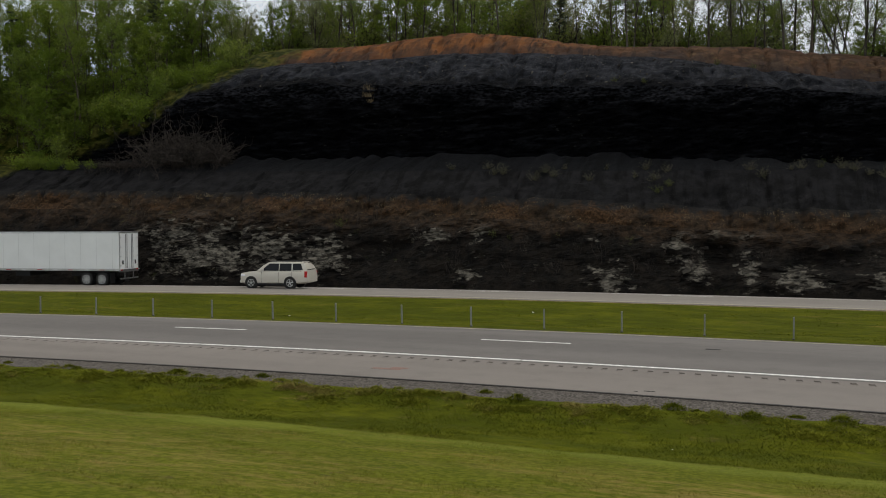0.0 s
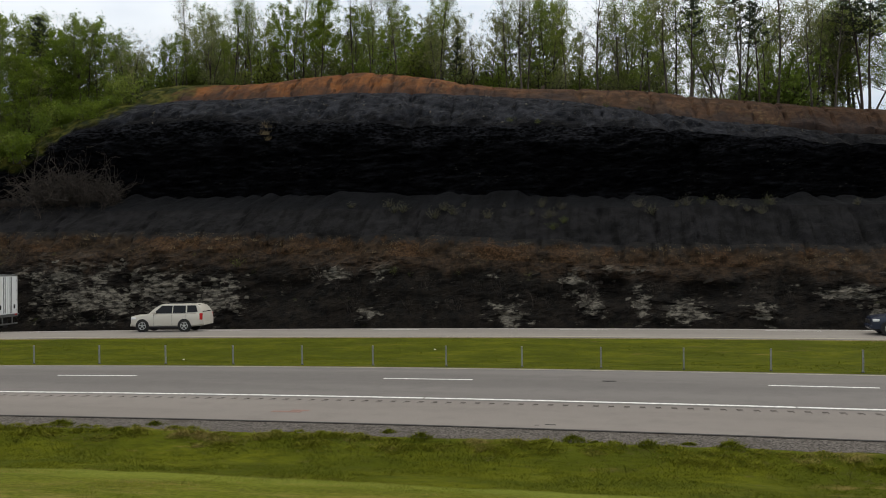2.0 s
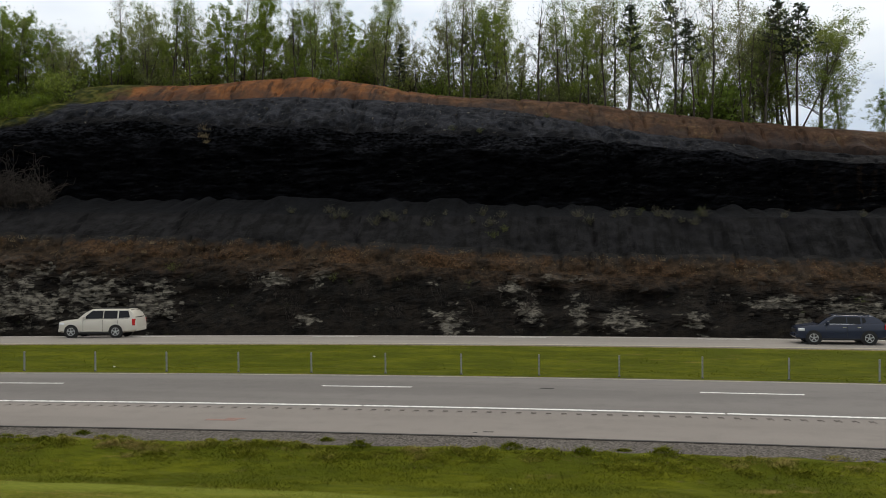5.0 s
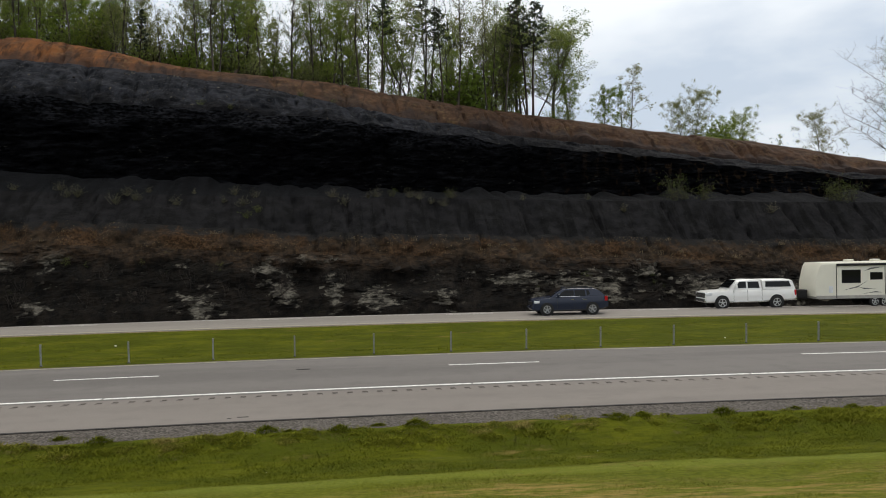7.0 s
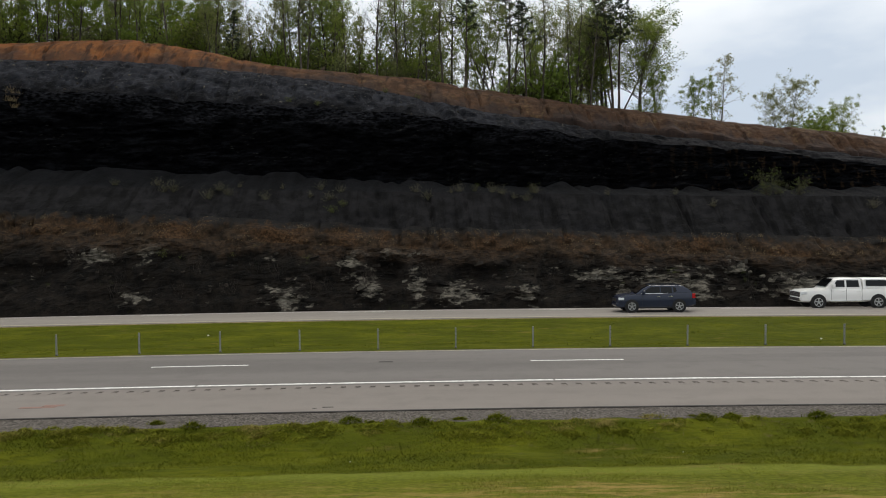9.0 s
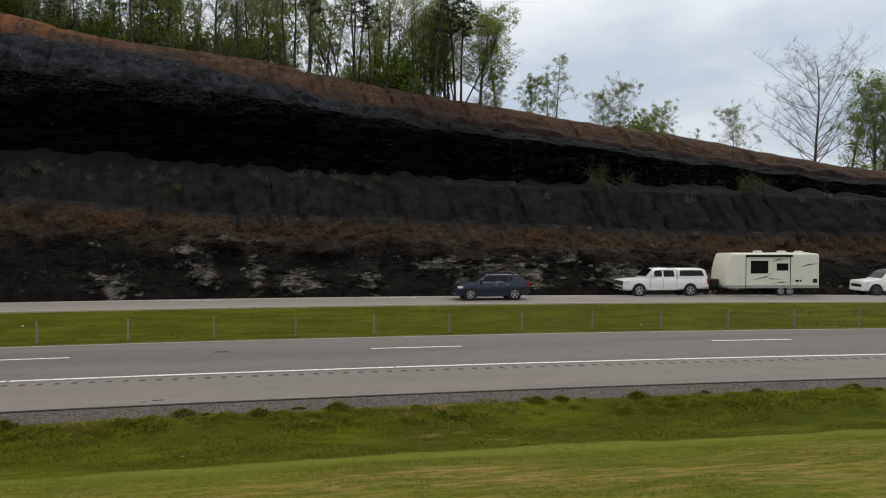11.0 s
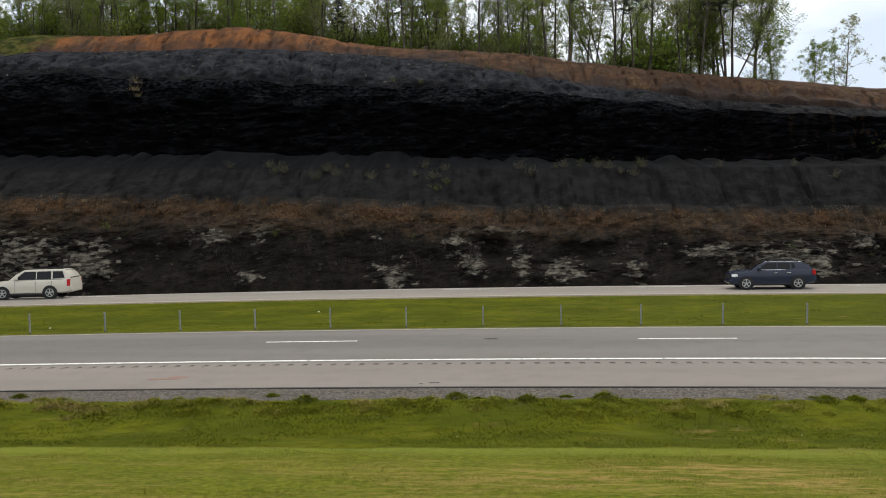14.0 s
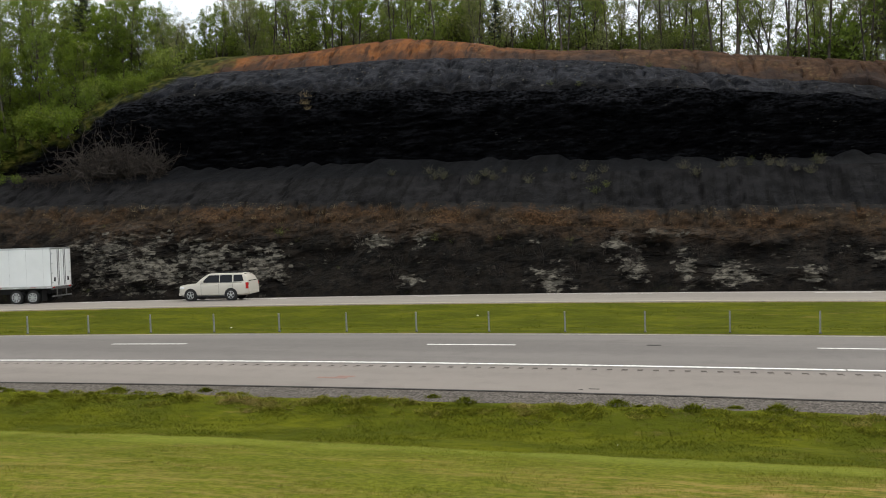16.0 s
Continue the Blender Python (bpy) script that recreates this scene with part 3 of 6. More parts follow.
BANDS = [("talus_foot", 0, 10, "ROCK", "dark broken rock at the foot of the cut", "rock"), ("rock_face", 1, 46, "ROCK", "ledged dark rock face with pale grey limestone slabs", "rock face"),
         ("soil_band", 2, 16, "BROWN", "rusty brown weathered soil above the rock", "soil"), ("shale_slope", 3, 22, "SHALE", "smooth dark grey shale slope with runnels", "slope"),
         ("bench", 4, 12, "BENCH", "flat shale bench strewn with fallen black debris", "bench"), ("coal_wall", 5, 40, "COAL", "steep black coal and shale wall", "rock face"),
         ("upper_slope", 6, 26, "UPPER", "blue-grey crumbling shale slope with small stones", "slope"), ("clay_cap", 7, 34, "ORANGE", "bare orange-brown clay cap along the top of the cut", "soil")]
BAND_MAT = {"ROCK": M_ROCK, "BROWN": M_BROWN, "SHALE": M_SHALE, "BENCH": M_BENCH, "COAL": M_COAL, "UPPER": M_UPPER, "ORANGE": M_ORANGE}
bands = {}
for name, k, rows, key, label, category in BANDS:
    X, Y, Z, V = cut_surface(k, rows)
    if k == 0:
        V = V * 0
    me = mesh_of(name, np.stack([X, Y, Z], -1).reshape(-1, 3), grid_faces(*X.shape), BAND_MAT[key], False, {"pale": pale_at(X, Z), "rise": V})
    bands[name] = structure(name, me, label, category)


def top_height(x, off):
    """The wooded hilltop behind the cut."""
    x = np.asarray(x, float)
    o, z, _ = cut_lines(x)[-1]
    back = off - o
    return z + np.where(back < 0, 0, -0.05 * np.minimum(back, 14) - 0.28 * np.maximum(back - 14, 0))


def build_hilltop():
    xs = CUT_X[::3]
    offs = np.array([79.4, 80.5, 82, 85, 88, 92, 96, 101, 110, 125, 160.0])
    X, Y, Z = ribbon(xs, offs, np.zeros(len(offs)))
    o = cut_lines(xs)[-1][0]
    for i, off in enumerate(offs):
        Z[i] = top_height(xs, np.maximum(off, o)) + 0.25 * fbm(xs / 3, off / 3, 0, 2, 40) - (0.3 if i == 0 else 0.02)
    me = mesh_of("hilltop", np.stack([X, Y, Z], -1).reshape(-1, 3), grid_faces(*X.shape), M_FLOOR, True)
    structure("hilltop", me, "leaf-strewn wooded hilltop above the cut", "hill")


build_hilltop()

# ---------------------------------------------------------------- vegetation
def make_leaf(name, a, b, c, glow=0.5):
    n = Net(name, 0.6, 0.25)
    col = n.mix(n.each(), a, b)
    col = n.mix(n.math("MULTIPLY", n.island(), 0.8), col, c)
    n.done(col)
    t, m = n.node("ShaderNodeBsdfTranslucent"), n.node("ShaderNodeMixShader")
    n.link(col, t.inputs["Color"])
    m.inputs[0].default_value = glow
    n.link(n.bsdf.outputs[0], m.inputs[1])
    n.link(t.outputs[0], m.inputs[2])
    n.link(m.outputs[0], n.tree.nodes["Material Output"].inputs["Surface"])
    return n.mat


def make_bark(name, light, dark):
    n = Net(name, 0.9, 0.2)
    c = n.mix(n.step(n.noise(0.25, (1, 1, 0.25)), 0.35, 0.65), dark, light)
    c = n.mix(n.math("MULTIPLY", n.each(), 0.5), c, tuple(v * 0.55 for v in dark))
    return n.done(c, n.noise(0.05, (1, 1, 0.2)), 0.02, 0.8)


M_BARK = make_bark("grey_bark", (0.13, 0.112, 0.092), (0.045, 0.038, 0.031))
M_PINE_BARK = make_bark("pine_bark", (0.10, 0.075, 0.06), (0.045, 0.034, 0.028))
M_TWIG = make_bark("dead_twigs", (0.060, 0.049, 0.042), (0.022, 0.018, 0.016))
M_LEAF = make_leaf("spring_leaves", (0.165, 0.235, 0.035), (0.27, 0.315, 0.060), (0.125, 0.175, 0.03))
M_LEAF_PALE = make_leaf("young_leaves", (0.235, 0.265, 0.10), (0.27, 0.255, 0.13), (0.18, 0.205, 0.07))
M_LEAF_RICH = make_leaf("bright_leaves", (0.15, 0.22, 0.02), (0.22, 0.28, 0.03), (0.09, 0.14, 0.014))
M_NEEDLE = make_leaf("pine_needles", (0.028, 0.046, 0.018), (0.045, 0.062, 0.022), (0.018, 0.03, 0.012), 0.12)
M_WEED = make_leaf("weed_leaves", (0.085, 0.082, 0.048), (0.12, 0.105, 0.072), (0.05, 0.05, 0.027), 0.2)
M_LEAF_DULL = make_leaf("dull_leaves", (0.085, 0.105, 0.020), (0.12, 0.135, 0.03), (0.05, 0.066, 0.012), 0.25)
M_STRAW = make_leaf("dry_stalks", (0.20, 0.155, 0.09), (0.17, 0.13, 0.07), (0.10, 0.075, 0.045), 0.15)


class Plant:
    """Gathers tapered limbs and leaves in plain lists."""

    def __init__(self, seed):
        self.rng = np.random.default_rng(seed)
        self.v, self.f, self.lv, self.lf = [], [], [], []
        self.nv = self.nl = 0

    def limb(self, pts, r0, r1, sides=5):
        pts = np.asarray(pts, float)
        n = len(pts)
        d = np.gradient(pts, axis=0)
        d /= np.linalg.norm(d, axis=1)[:, None] + 1e-9
        ref = np.where(np.abs(d[:, 2:3]) > 0.8, [[1.0, 0, 0]], [[0, 0, 1.0]])
        a = np.cross(d, ref)
        a /= np.linalg.norm(a, axis=1)[:, None]
        b = np.cross(d, a)
        r = np.linspace(r0, r1, n)[:, None, None]
        ang = np.linspace(0, 2 * math.pi, sides, endpoint=False)[None, :, None]
        ring = pts[:, None, :] + r * (np.cos(ang) * a[:, None, :] + np.sin(ang) * b[:, None, :])
        self.v.append(ring.reshape(-1, 3))
        i, j = np.arange(n - 1)[:, None] * sides, np.arange(sides)[None, :]
        k = (j + 1) % sides
        self.f.append((np.stack([i + j, i + k, i + sides + k, i + sides + j], -1).reshape(-1, 4)) + self.nv)
        self.nv += n * sides

    def leaves(self, centres, size, flat=0.0):
        c = np.asarray(centres, float).reshape(-1, 3)
        m, g = len(c), self.rng
        u, w = g.normal(size=(m, 3)), g.normal(size=(m, 3))
        u[:, 2] *= 1 - flat
        w[:, 2] *= 1 - flat
        u /= np.linalg.norm(u, axis=1)[:, None]
        w -= u * (u * w).sum(1)[:, None]
        w /= np.linalg.norm(w, axis=1)[:, None]
        s = size * g.uniform(0.6, 1.35, (m, 1))
        tri = np.stack([c + u * s, c - u * s * 0.55 + w * s * 0.62, c - u * s * 0.45 - w * s * 0.62], 1)
        self.lv.append(tri.reshape(-1, 3))
        self.lf.append(np.arange(m * 3).reshape(-1, 3) + self.nl)
        self.nl += m * 3

    def path(self, start, way, length, n, droop=0.0, wander=0.12):
        """Points of a limb that leaves start, wanders and bends up or down."""
        way = np.asarray(way, float) / np.linalg.norm(way)
        pts = [np.asarray(start, float)]
        for _ in range(n - 1):
            way = way + self.rng.normal(0, wander, 3) + [0, 0, droop]
            way /= np.linalg.norm(way)
            pts.append(pts[-1] + way * length / (n - 1))
        return np.array(pts)

    def build(self, name, label, category, wood, leaf, group="", crown="crown", stem="trunk"):
        top = tagged(new(name), label, category, group)
        a = new(stem, mesh_of(stem, np.concatenate(self.v), np.concatenate(self.f), wood, True))
        a.parent = top
        if self.lv:
            b = new(crown, mesh_of(crown, np.concatenate(self.lv), np.concatenate(self.lf), leaf))
            b.parent = top
        return top


def hardwood(seed, height, first, spread, nleaf, size, leaf, label, radius=0.011, branches=22, lean=0.03, up=0.75, wood=None, forks=1, twigs=5, fine=False, name="tree"):
    p = Plant(seed)
    g = p.rng
    tips = []
    for fork in range(forks):
        way = (g.normal(0, lean + 0.13 * (forks > 1)), g.normal(0, lean + 0.13 * (forks > 1)), 1)
        trunk = p.path((0, 0, -0.3), way, height * g.uniform(0.9, 1.02) + 0.3, 10, 0.01, 0.035)
        r = height * radius * (1 if forks == 1 else 0.75)
        p.limb(trunk, r, r * 0.14, 5)
        for k in range(branches // forks):
            s = first + (0.98 - first) * (k + g.uniform()) / (branches / forks)
            i = min(int(s * 9), 8)
            at = trunk[i] + (trunk[i + 1] - trunk[i]) * (s * 9 - i)
            az = k * 2.4 + g.uniform(-0.5, 0.5)
            shape = math.sin(math.pi * min(1, 0.22 + 0.78 * (s - first) / (1 - first))) ** 0.7
            ln = height * spread * (0.35 + 0.65 * shape) * g.uniform(0.7, 1.2)
            limb = p.path(at, (math.cos(az), math.sin(az), up * g.uniform(0.6, 1.4)), ln, 5, 0.06)
            rb = r * (1 - s * 0.8) * 0.42
            p.limb(limb, rb, rb * 0.25, 3)
            for j in range(twigs):
                q = limb[1 + j % 4]
                tw = p.path(q, (g.normal(), g.normal(), 0.5 + g.uniform()), ln * (g.uniform(0.12, 0.30) if fine else g.uniform(0.25, 0.5)), 4 if fine else 2, 0.03, 0.3)
                p.limb(tw, rb * 0.22 + 0.006, 0.004, 3)
                tips.append(np.linspace(tw[0] * 0.4 + tw[-1] * 0.6, tw[-1], 2))
                if fine:
                    for side in range(3):
                        sub = p.path(tw[1 + side], (g.normal(), g.normal(), 0.6), ln * g.uniform(0.05, 0.12), 3, 0.02, 0.35)
                        p.limb(sub, 0.008, 0.004, 3)
    tips = np.concatenate(tips)
    if nleaf:
        # uneven: some sprays full, some nearly bare
        full = g.gamma(0.8, 1.0, len(tips))
        count = int(nleaf * 1.4)
        pick = tips[g.choice(len(tips), count, p=full / full.sum())] + g.normal(0, 0.017 * height, (count, 3))
        p.leaves(pick, size * 0.78)
    return p.build(name, label, name.replace("_", " "), wood or M_BARK, leaf, "trees on the hill")


def pine(seed, height, first, label):
    p = Plant(seed)
    g = p.rng
    trunk = p.path((0, 0, -0.3), (g.normal(0, 0.03), g.normal(0, 0.03), 1), height + 0.3, 9, 0, 0.02)
    p.limb(trunk, height * 0.011, 0.02, 6)
    for k in range(34):
        s = first + (0.99 - first) * k / 34
        i = min(int(s * 8), 7)
        at = trunk[i] + (trunk[i + 1] - trunk[i]) * (s * 8 - i)
        az = k * 2.4 + g.uniform(-0.4, 0.4)
        ln = height * 0.19 * (1.12 - (s - first) / (1 - first)) * g.uniform(0.55, 1.25)
        limb = p.path(at, (math.cos(az), math.sin(az), 0.25), ln, 4, 0.05)
        p.limb(limb, 0.035, 0.008, 3)
        n = 34
        t = g.uniform(0.35, 1, n)[:, None]
        c = at + (limb[-1] - at) * t + g.normal(0, 0.17, (n, 3)) * [1, 1, 0.5]
        p.leaves(c, 0.15, 0.5)
    return p.build("pine_tree", label, "pine tree", M_PINE_BARK, M_NEEDLE, "trees on the hill")


def shrub(seed, height, width, nleaf, size, leaf, label, name="shrub", stems=12, wood=None, category="shrub", group="shrubs", spread_leaf=0.13):
    p = Plant(seed)
    g = p.rng
    tips = []
    for k in range(stems):
        az = g.uniform(0, 2 * math.pi)
        out = g.uniform(0.1, 1) * width / height
        limb = p.path((g.normal(0, 0.12 * width), g.normal(0, 0.12 * width), -0.15), (math.cos(az) * out, math.sin(az) * out, 1), height * g.uniform(0.7, 1.1), 6, -0.02, 0.16)
        p.limb(limb, 0.012 * height + 0.006, 0.005, 4)
        for j in range(5):
            tw = p.path(limb[1 + j % 5], (g.normal(), g.normal(), 0.4), height * g.uniform(0.2, 0.42), 2, 0, 0.25)
            p.limb(tw, 0.004 * height + 0.004, 0.003, 3)
            tips.append(tw)
    tips = np.concatenate(tips)
    if nleaf:
        count = int(nleaf * 1.5)
        p.leaves(tips[g.integers(0, len(tips), count)] + g.normal(0, spread_leaf * height * 0.6, (count, 3)), size * 0.75)
    return p.build(name, label, category, wood or M_BARK, leaf, group, "foliage", "stem")


def at(x, off, z, turn=0.0, size=1.0, tall=1.0):
    return Matrix.Translation((x, off - float(bend(x)), z)) @ Matrix.Rotation(turn, 4, "Z") @ Matrix.Diagonal((size, size, size * tall, 1))


USED = set()


def put(thing, m):
    """The thing itself the first time, a copy after that."""
    if thing.name in USED:
        return copy_thing_plain(thing, m)
    USED.add(thing.name)
    thing.matrix_basis = m
    return thing


def copy_thing_plain(thing, m):
    c = copy_thing(thing, Matrix.Identity(4))
    c.matrix_basis = m
    return c


TALL = [hardwood(100 + k, 12.0, f, 0.19, int(n * 1.4), 0.10, leaf, "tall thin hardwood with sparse young spring leaves on the hilltop", branches=26, up=0.9)
        for k, (f, n, leaf) in enumerate([(0.32, 1500, M_LEAF), (0.40, 900, M_LEAF_PALE), (0.28, 1900, M_LEAF), (0.45, 600, M_LEAF_PALE), (0.35, 1200, M_LEAF)])]
LEAFY = [hardwood(200 + k, 10.0, 0.14, 0.30, int(n * 1.15), 0.12, leaf, "leafy hardwood in fresh yellow-green spring foliage on the hilltop", branches=28, up=0.75)
         for k, (n, leaf) in enumerate([(3800, M_LEAF), (3000, M_LEAF), (2600, M_LEAF_PALE), (4200, M_LEAF_RICH)])]
BARE = [hardwood(300 + k, 11.0, 0.25, 0.24, n, 0.09, M_LEAF_PALE, "almost bare grey tree with thin upright twigs on the hilltop", branches=26, up=1.1, name="bare_tree")
        for k, n in enumerate((160, 60, 260))]
FORKED = [hardwood(400 + k, 11.0, 0.32, 0.27, int(n * 1.5), 0.09, leaf, "forked tree with several stems and light green leaves", branches=39, forks=3, up=1.0, lean=0.12)
          for k, (n, leaf) in enumerate([(3000, M_LEAF), (2400, M_LEAF_PALE)])]
VASE = hardwood(450, 14.0, 0.20, 0.50, 260, 0.07, M_LEAF_PALE, "large bare grey tree with spreading limbs on the skyline", branches=40, up=0.95, radius=0.012, twigs=16, fine=True)
CROWN = hardwood(455, 11.0, 0.24, 0.36, 13000, 0.075, M_LEAF, "broad vase-shaped tree in light green spring leaf", branches=38, up=1.25, radius=0.013, twigs=7)
RICH = hardwood(456, 14.0, 0.14, 0.27, 6500, 0.105, M_LEAF_RICH, "tall full tree in rich green leaf on the skyline", branches=36, up=0.9, twigs=7)
ROUND = [hardwood(460 + k, 6.5, 0.12, 0.36, int(n * 3.2), 0.066, leaf, "small round-crowned tree in thin spring leaf on the skyline", branches=30, up=0.8, radius=0.009) for k, (n, leaf) in enumerate([(1500, M_LEAF_PALE), (1900, M_LEAF)])]
PINES = [pine(500, 12.0, 0.55, "dark pine with a bare lower trunk among the hardwoods"), pine(501, 12.5, 0.58, "tall dark pine with a tufted high crown"), pine(502, 9.5, 0.25, "young dark pine branched low down")]
SAPLING = [hardwood(600 + k, 5.5, 0.2, 0.2, int(n * 2.0), 0.072, leaf, "slender young tree at the edge of the wood", branches=14, radius=0.009, name="sapling") for k, (n, leaf) in enumerate([(900, M_LEAF), (500, M_LEAF_PALE), (1100, M_LEAF_RICH)])]
BUSH = [shrub(700 + k, 2.4, 1.5, n, 0.13, leaf, "rounded leafy bush in bright spring green") for k, (n, leaf) in enumerate([(1300, M_LEAF_RICH), (1000, M_LEAF), (1200, M_LEAF_RICH)])]
SCRUB = [shrub(720 + k, 2.0, 1.3, 620, 0.09, (M_LEAF_PALE, M_LEAF)[k], "twiggy brownish undergrowth at the edge of the wood", "undergrowth", wood=M_TWIG, category="undergrowth", group="undergrowth in the wood") for k in range(2)]

wood_rng = np.random.default_rng(7)


def pick(kinds):
    names, weights = zip(*kinds)
    group = names[int(wood_rng.choice(len(names), p=np.array(weights) / sum(weights)))]
    return group[int(wood_rng.integers(len(group)))]


def build_wood():
    """The belt of trees along the top of the cut: leafier where it begins, taller and more open further on."""
    x = -84.0
    while x < 23.5:
        left = x < -14
        for row in range(4):
            off = 82.0 + row * 4.5 + wood_rng.uniform(-1.2, 2.0)
            if row >= 2 and wood_rng.uniform() < (0.28 if left else 0.5):
                continue
            kinds = [(TALL, 3.0), (LEAFY, 4.2), (BARE, 1.5), (PINES[2:], 0.3), (FORKED, 0.5)] if left else [(TALL, 5), (LEAFY, 1.5), (BARE, 1.6), (PINES[:2], 1.0), (FORKED, 0.9)]
            px = x + wood_rng.uniform(-1.0, 1.0)
            grow = (0.80 if px < -14 else 0.98 if px < 12 else 1.0) * wood_rng.uniform(0.74, 1.22) * (1.0 + 0.07 * row)
            put(pick(kinds), at(px, off, float(top_height(px, off)) - 0.1, wood_rng.uniform(0, 6.28), grow, wood_rng.uniform(0.95, 1.1)))
        x += wood_rng.uniform(1.5, 2.5) if left else wood_rng.uniform(1.35, 2.3)
    # understorey
    for k in range(150):
        px = wood_rng.uniform(-80, 26) if k % 3 else wood_rng.uniform(-80, -8)
        off = wood_rng.uniform(80.6, 93)
        kinds = [(SCRUB, 3), (SAPLING, 2.4), (BUSH, 0.8)] if px < -12 else [(SCRUB, 2.2), (SAPLING, 1.3), (BUSH, 0.35)]
        put(pick(kinds), at(px, off, float(top_height(px, off)) - 0.05, wood_rng.uniform(0, 6.28), wood_rng.uniform(0.6, 1.25)))
    # thicker brush and young growth behind the first trunks
    for k in range(250):
        px = wood_rng.uniform(-66, -5) if k < 200 else wood_rng.uniform(-5, 20)
        off = wood_rng.uniform(84, 97)
        kind = pick([(SCRUB, 3), (SAPLING, 1.2), (BUSH[1:2], 0.5)])
        put(kind, at(px, off, float(top_height(px, off)) - 0.05, wood_rng.uniform(0, 6.28), wood_rng.uniform(1.3, 2.6) * (0.6 if kind in SAPLING else 1)))


def lone_trees():
    """The trees that stand free along the falling skyline."""
    rows = [(CROWN, 24.4, 84.5, 12.6), (CROWN, 21.0, 86.5, 12.4), (FORKED[0], 22.6, 88, 11.0), (LEAFY[0], 19.0, 88.5, 10.0), (TALL[2], 18.0, 84, 12.2), (TALL[0], 26.4, 86, 9.6), (ROUND[1], 25.6, 83, 4.8), (LEAFY[3], 29.6, 84, 4.9), (SAPLING[1], 33.0, 85.5, 7.6), (SAPLING[0], 32.2, 85.5, 5.2),
            (ROUND[0], 40.5, 90, 5.6), (ROUND[0], 42.3, 90.5, 7.4), (ROUND[1], 45.6, 90, 3.8), (ROUND[1], 47.3, 90, 5.0), (BUSH[1], 43.6, 89, 3.0), (BUSH[1], 44.8, 89, 2.4), (SAPLING[1], 50.3, 88, 2.3), (ROUND[0], 55.5, 90, 7.0), (BUSH[2], 57.0, 89, 1.6),
            (VASE, 67.9, 95.5, 17.2), (RICH, 75.0, 96, 15.2), (TALL[2], 73.2, 97, 12.0), (TALL[0], 77.0, 97, 14.0), (RICH, 79.5, 98, 13.5), (BUSH[0], 71.0, 93, 2.4)]
    for thing, x, off, tall in rows:
        z = float(top_height(x, off))
        brow = float(cut_lines(np.array([float(x)]))[-1][1][0])
        tall += EYE[2] + (brow - EYE[2]) * off / 79.5 - z
        size = tall / max((Vector(c.bound_box[6]).z for c in thing.children))
        wide = 1.5 if thing is CROWN else 1.25
        put(thing, at(x, off, z - 0.1, x * 1.7, size * wide, 1 / wide))


def slope_height(x, off):
    """The natural hillside past the end of the cut."""
    L = cut_lines(np.array([float(x)]))
    return float(np.interp(off, [float(np.ravel(l[0])[0]) for l in L], [float(np.ravel(l[1])[0]) for l in L]))


def left_hillside():
    g = np.random.default_rng(21)
    n = 0
    while n < 150:
        x, off = g.uniform(-84, -47), g.uniform(64.5, 81)
        z = slope_height(x, off)
        if x - 1.57 * z > -78.5 - g.uniform(0, 2.0):
            continue
        n += 1
        put(BUSH[int(g.integers(3))] if g.uniform() < 0.72 else SAPLING[int(g.integers(3))], at(x, off, z - 0.1, g.uniform(0, 6.28), g.uniform(0.5, 1.25)))
    for k, (x, off, kind, size) in enumerate([(-64, 73, LEAFY[3], 0.85), (-69, 71, LEAFY[0], 0.9), (-73, 75, LEAFY[3], 1.0), (-60.5, 77, LEAFY[3], 0.8), (-78, 70, LEAFY[1], 1.0), (-66, 79, TALL[2], 0.95), (-71.5, 80, LEAFY[0], 1.1),
                                              (-57.5, 80, TALL[0], 0.85), (-82, 76, LEAFY[3], 1.1), (-62.5, 69.5, SAPLING[2], 0.9), (-76, 79, PINES[2], 0.9), (-61.5, 80.5, PINES[1], 0.85), (-63.0, 76, TALL[0], 1.15), (-66.5, 75, TALL[2], 1.2), (-69.5, 77, TALL[4], 1.2), (-59.5, 78.5, LEAFY[3], 0.9), (-74.5, 73, TALL[2], 1.25), (-65, 82, LEAFY[0], 1.1), (-60.0, 82, LEAFY[3], 0.95), (-77, 83, LEAFY[0], 1.2), (-70, 83.5, LEAFY[3], 1.2), (-66, 70, LEAFY[3], 1.0), (-63.5, 71.5, TALL[2], 1.0), (-72, 69, TALL[0], 1.3), (-68, 73.5, LEAFY[3], 1.25), (-76, 72, LEAFY[3], 1.3), (-80, 74, TALL[2], 1.35), (-61.8, 74, LEAFY[1], 0.95), (-58.0, 84, LEAFY[3], 1.1), (-55.5, 83, LEAFY[0], 0.9), (-62, 86, LEAFY[3], 1.25), (-66.5, 87, LEAFY[0], 1.3), (-72, 86, LEAFY[3], 1.35), (-77, 87, LEAFY[3], 1.4), (-82, 84, LEAFY[0], 1.3), (-59, 74.5, LEAFY[3], 0.8), (-64.5, 67.5, LEAFY[3], 0.8), (-69, 67, LEAFY[3], 0.95), (-74, 67.5, LEAFY[0], 1.1), (-79, 67, LEAFY[3], 1.2), (-83, 70, LEAFY[3], 1.3), (-56.8, 79.2, SAPLING[2], 1.2), (-58.5, 77.5, LEAFY[3], 0.7)]):
        put(kind, at(x, off, slope_height(x, off) - 0.15, k * 1.3, size))


